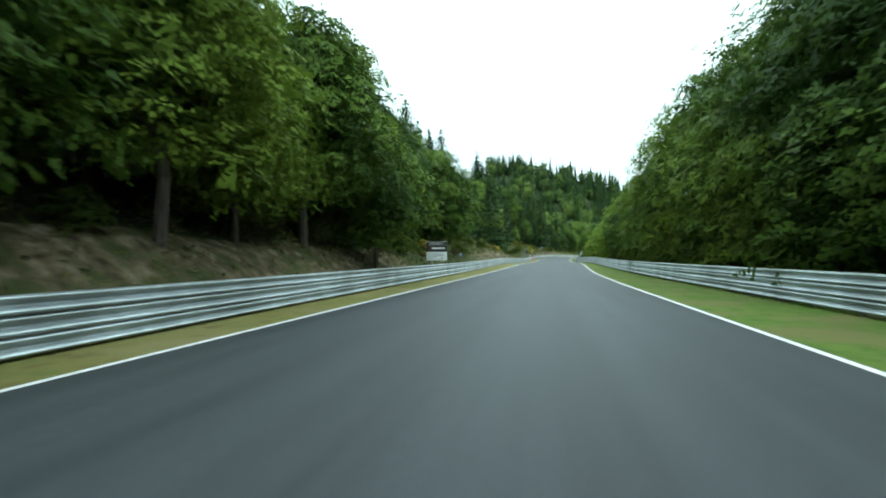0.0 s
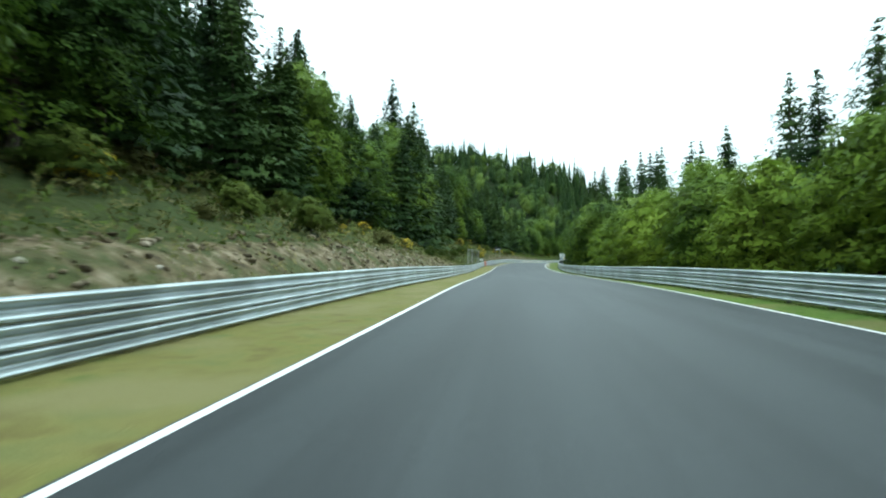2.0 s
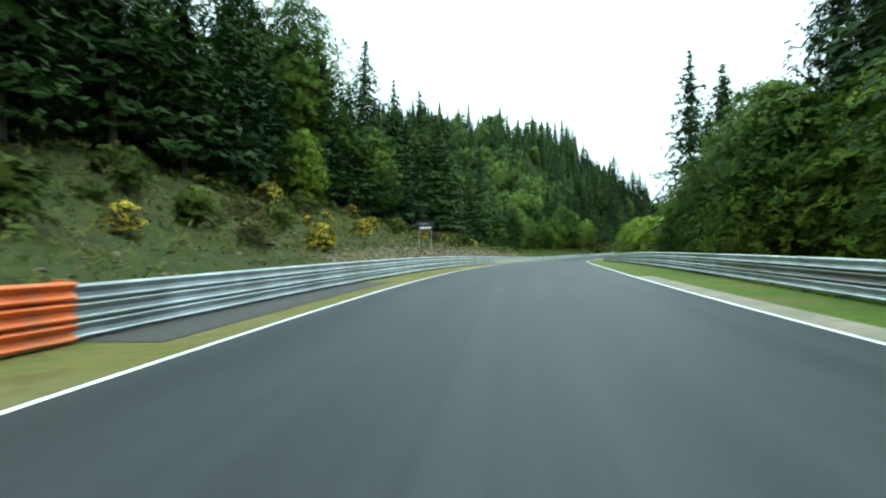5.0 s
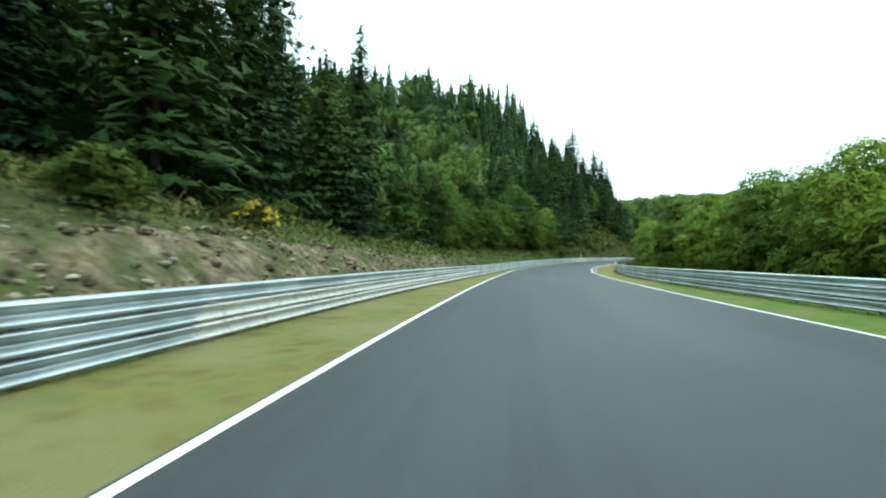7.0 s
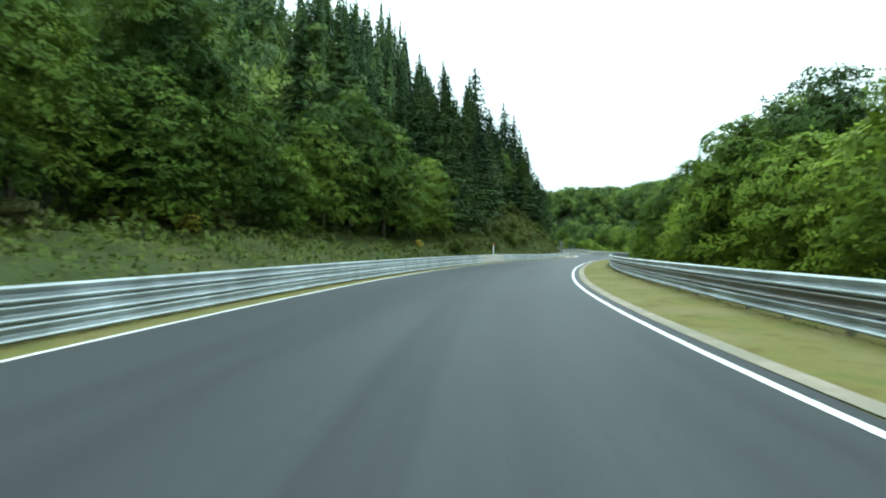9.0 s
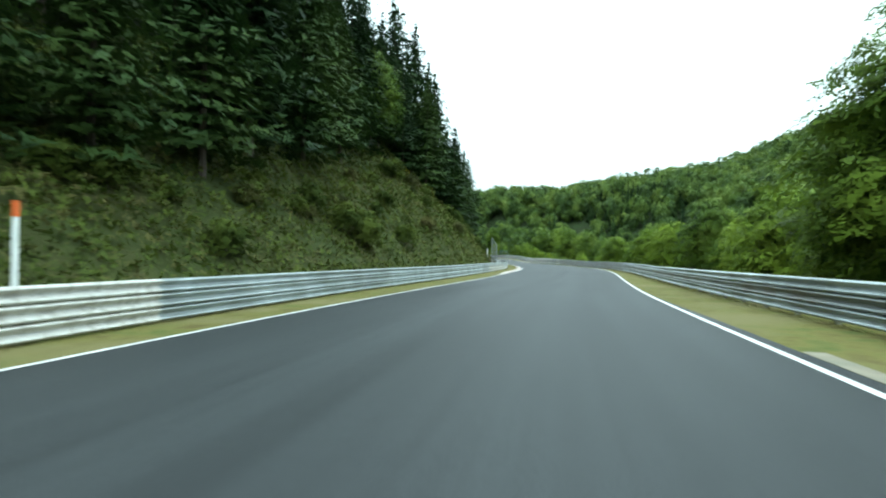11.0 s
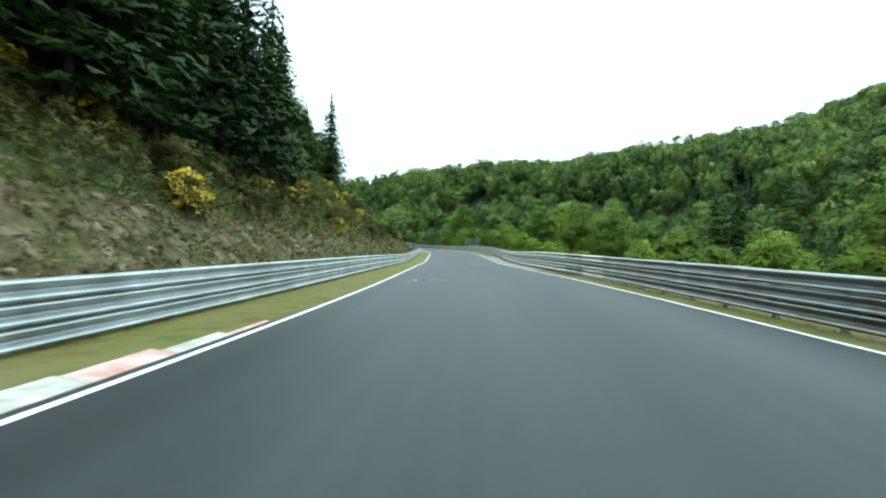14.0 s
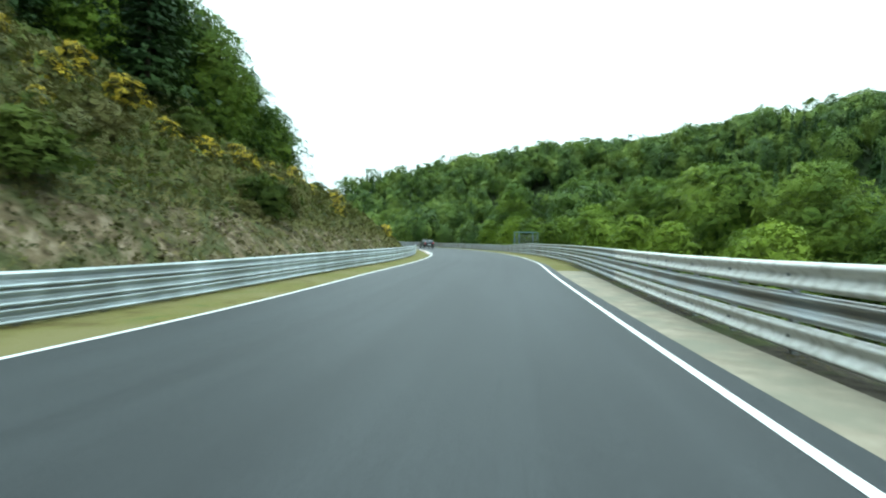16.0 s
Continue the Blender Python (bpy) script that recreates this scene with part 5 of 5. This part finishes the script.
def marshal_cage():
    s, u = 538.5, 8.7
    t = stand("marshal_cage", s, u, "open blue-green steel marshal cage with wire mesh sides", "cage", 12)
    for x in (-1.35, 1.35):
        for y in (0, 1.4):
            slab("post", (x - 0.04, y - 0.04, -0.6), (x + 0.04, y + 0.04, 3.15), FRAME_TEAL, t)
    for y in (0, 1.4):
        slab("top_beam", (-1.31, y - 0.035, 3.07), (1.31, y + 0.035, 3.15), FRAME_TEAL, t)
    for x in (-1.35, 1.35):
        slab("side_beam", (x - 0.035, 0.04, 3.07), (x + 0.035, 1.36, 3.15), FRAME_TEAL, t)
    part("wire_mesh", wire_panel(2.7, (0.2, 0.2), (2.8, 2.8), 0.12, 0.004), None, t, "grey wire mesh", pose(1.35, 1.4, 0, 0, 0, 90))
    part("wire_mesh", wire_panel(1.4, (0.2, 0.2), (2.8, 2.8), 0.12, 0.004), None, t, "grey wire mesh", pose(1.35, 0, 0))
    slab("panel", (-0.1, -0.06, 0.9), (0.3, -0.03, 1.3), SIGN_WHITE, t, "small white panel")


def kerb(s0, s1, side, label):
    """Low sloping kerb of painted blocks beside the edge line."""
    mid = (s0 + s1) / 2
    x, y = on_road(mid, side * float(half_width(mid)))
    t = new("kerb")
    t.matrix_basis = pose(float(x), float(y), float(road_z(mid)), 0, 0, heading(mid))
    tagged(t, label, "kerb")
    inv = t.matrix_basis.inverted()
    n = int((s1 - s0) / 1.45)
    for i in range(n):
        a, b = s0 + (s1 - s0) * i / n, s0 + (s1 - s0) * (i + 0.985) / n
        taper = min(1, (i + 0.4) / 3, (n - i - 0.4) / 3)
        v = []
        for s in (a, (a + b) / 2, b):
            h = float(half_width(s))
            for du, dz in ((0.19, 0.0), (0.19, 0.035), (0.19 + 0.4 * taper, 0.04 + 0.05 * taper), (0.23 + 0.44 * taper, 0.0)):
                px, py = on_road(s, side * (h + du))
                v.append(inv @ Vector((float(px), float(py), float(road_z(s)) + dz + 0.005)))
        f = []
        for k in (0, 4):
            f += [(k + j, k + j + 1, k + j + 5, k + j + 4) for j in range(3)]
        f += [(0, 1, 2, 3), (11, 10, 9, 8)]
        part("kerb_block", mesh_data("kerb_block", [tuple(c) for c in v], f, RED_PAINT if i % 2 else WHITE_PAINT), None, t)


def chalk_marks():
    """Faded scrawl on the asphalt: strokes that cannot be read."""
    rng = np.random.default_rng(8)
    for i, (ds, u, ln, turn) in enumerate(((-0.6, -3.3, 0.6, 60), (0.0, -3.0, 0.8, 20), (0.5, -3.1, 0.7, 85), (-0.3, -2.4, 0.6, 75), (0.4, -2.3, 0.5, 10), (0.7, -1.9, 0.6, 50), (1.1, -2.8, 1.1, 88))):
        s = 441.5 + ds
        x, y = on_road(s, u)
        m = pose(float(x), float(y), float(road_z(s)) + 0.036, 0, 0, heading(s) - turn)
        v, f = [], []
        for k in range(9):
            q = k / 8
            off = 0.12 * math.sin(q * 5 + i) + rng.normal() * 0.015
            w = 0.018 + 0.01 * math.sin(q * 9 + i)
            v += [(off - w, (q - 0.5) * ln, 0), (off + w, (q - 0.5) * ln, 0)]
        for k in range(8):
            f.append((2 * k, 2 * k + 1, 2 * k + 3, 2 * k + 2))
        ob = new("chalk_stroke", mesh_data("chalk_stroke", [tuple(m @ Vector(c)) for c in v], f, PAINT))
        tagged(ob, "faded white painted stroke on the asphalt", "road marking", kind="structure")


def hatchback(s, u):
    t = stand("hatchback_car", s, u, "dark hatchback car standing on the track", "car", z=float(road_z(s)) + 0.03)
    prof = [(-2.0, 0.3), (-2.02, 0.62), (-1.98, 0.9), (-1.85, 1.0), (-1.45, 1.38), (-0.6, 1.46), (0.25, 1.4), (0.95, 0.98), (1.75, 0.84), (2.0, 0.66), (2.02, 0.3)]
    bm = bmesh.new()
    rings = []
    for x, k in ((-0.86, 0.93), (-0.82, 1.0), (0.82, 1.0), (0.86, 0.93)):
        ring = []
        for y, z in prof:
            inset = max(0.0, z - 0.95) * 0.35
            ring.append(bm.verts.new((x - math.copysign(inset, x), y * (1.0 if k == 1 else 0.985), 0.3 + (z - 0.3) * (k if z > 0.4 else 1))))
        rings.append(ring)
    for a, b in zip(rings[:-1], rings[1:]):
        for i in range(len(prof)):
            j = (i + 1) % len(prof)
            bm.faces.new((a[i], a[j], b[j], b[i]))
    bm.faces.new(rings[0][::-1])
    bm.faces.new(rings[-1])
    bmesh.ops.recalc_face_normals(bm, faces=bm.faces)
    body = part("body", bm, CAR_PAINT, t)
    bm = bmesh.new()
    vs = [bm.verts.new(c) for c in ((-0.6, -1.865, 1.03), (0.6, -1.865, 1.03), (0.52, -1.53, 1.36), (-0.52, -1.53, 1.36))]
    bm.faces.new(vs)
    r = bmesh.ops.extrude_face_region(bm, geom=bm.faces[:])
    bmesh.ops.translate(bm, verts=[g for g in r["geom"] if isinstance(g, bmesh.types.BMVert)], vec=(0, -0.02, 0.02))
    part("rear_window", bm, GLASS_DARK, body, "dark tinted glass")
    for x in (-0.7, 0.7):
        slab("tail_lamp", (x - 0.12, -2.05, 0.72), (x + 0.12, -1.95, 0.92), LAMP_RED, body, "red tail lamp", 0.02)
    slab("number_plate", (-0.26, -2.05, 0.55), (0.26, -2.02, 0.66), SIGN_WHITE, body, "plain pale number plate", 0.005)
    slab("bumper", (-0.8, -2.08, 0.34), (0.8, -2.0, 0.52), SIGN_BLACK, body, "", 0.02)
    for x in (-0.76, 0.76):
        for y in (-1.25, 1.3):
            w = new("wheel")
            w.parent = t
            w.matrix_basis = pose(x, y, 0.31)
            rod("tyre", (-0.1, 0, 0), (0.1, 0, 0), 0.31, TYRE, w, "", None, 20)
            rod("rim", (-0.105, 0, 0), (0.105, 0, 0), 0.2, FRAME_GREY, w, "", None, 14)


def stones():
    rng = np.random.default_rng(17)
    kinds = []
    for k in range(3):
        bm = bmesh.new()
        bmesh.ops.create_icosphere(bm, subdivisions=2, radius=0.3)
        for v in bm.verts:
            v.co *= 1 + 0.35 * noise.noise(v.co * 4 + Vector((k * 7, 0, 0)))
            v.co.z *= 0.6
        me = bpy.data.meshes.new("stone")
        bm.to_mesh(me)
        bm.free()
        me.materials.append(STONE)
        kinds.append(me)
    i = 0
    while i < 160:
        s = rng.uniform(70, 520)
        if rng.uniform() > flat_table(ROCK, s) - 0.3:
            continue
        u = float(rail_left(s)) - rng.uniform(1.0, 3.6)
        x, y = on_road(s, u)
        k = rng.uniform(0.15, 0.42)
        ob = new("stone", kinds[i % 3])
        ob.matrix_basis = pose(float(x), float(y), base_z(s, u) - 0.03, rng.uniform(-25, 25), rng.uniform(-25, 25), rng.uniform(0, 360)) @ Matrix.Diagonal((k * 1.3, k, k, 1))
        tagged(ob, "pale rough stone lying on the cut bank", "stone", "stones on the bank")
        i += 1


billboard()
distance_sign()
small_sign()
dark_sign()
text_board(166.2, -7.6, 0.55, 0.3, 1.15, "small white notice board behind the guard rail")
text_board(406.9, -7.75, 0.5, 0.3, 0.85, "white number board reading 132 behind the rail", "132")
catch_fence("steel catch fence with wire mesh on the bank", [(158.0, -9.3, 3.3), (162.5, -9.0, 3.3), (168.0, -8.4, 3.1)])
catch_fence("tall steel catch fence hung with wire mesh", [(402.3, -8.3, 3.9), (410.3, -8.2, 3.35)])
orange_barrier()
marker_post()
white_pipe()
timber((53.4, -11.1, 2.4), (57.6, -10.2, 1.5), 0.09, "pale fallen tree trunk lying on the bank")
timber((414.0, -8.5, 2.45), (414.4, -7.9, 1.7), 0.06, "bare fallen branch leaning on the bank")
timber((413.0, -9.1, 2.6), (415.6, -8.8, 2.5), 0.05, "bare fallen branch leaning on the bank")
log_stack()
marshal_cage()
kerb(384.5, 429.0, -1, "low kerb of worn white and faded red blocks")
kerb(524.0, 548.0, -1, "low kerb of worn white and faded red blocks")
chalk_marks()
hatchback(562.0, -1.0)
stones()
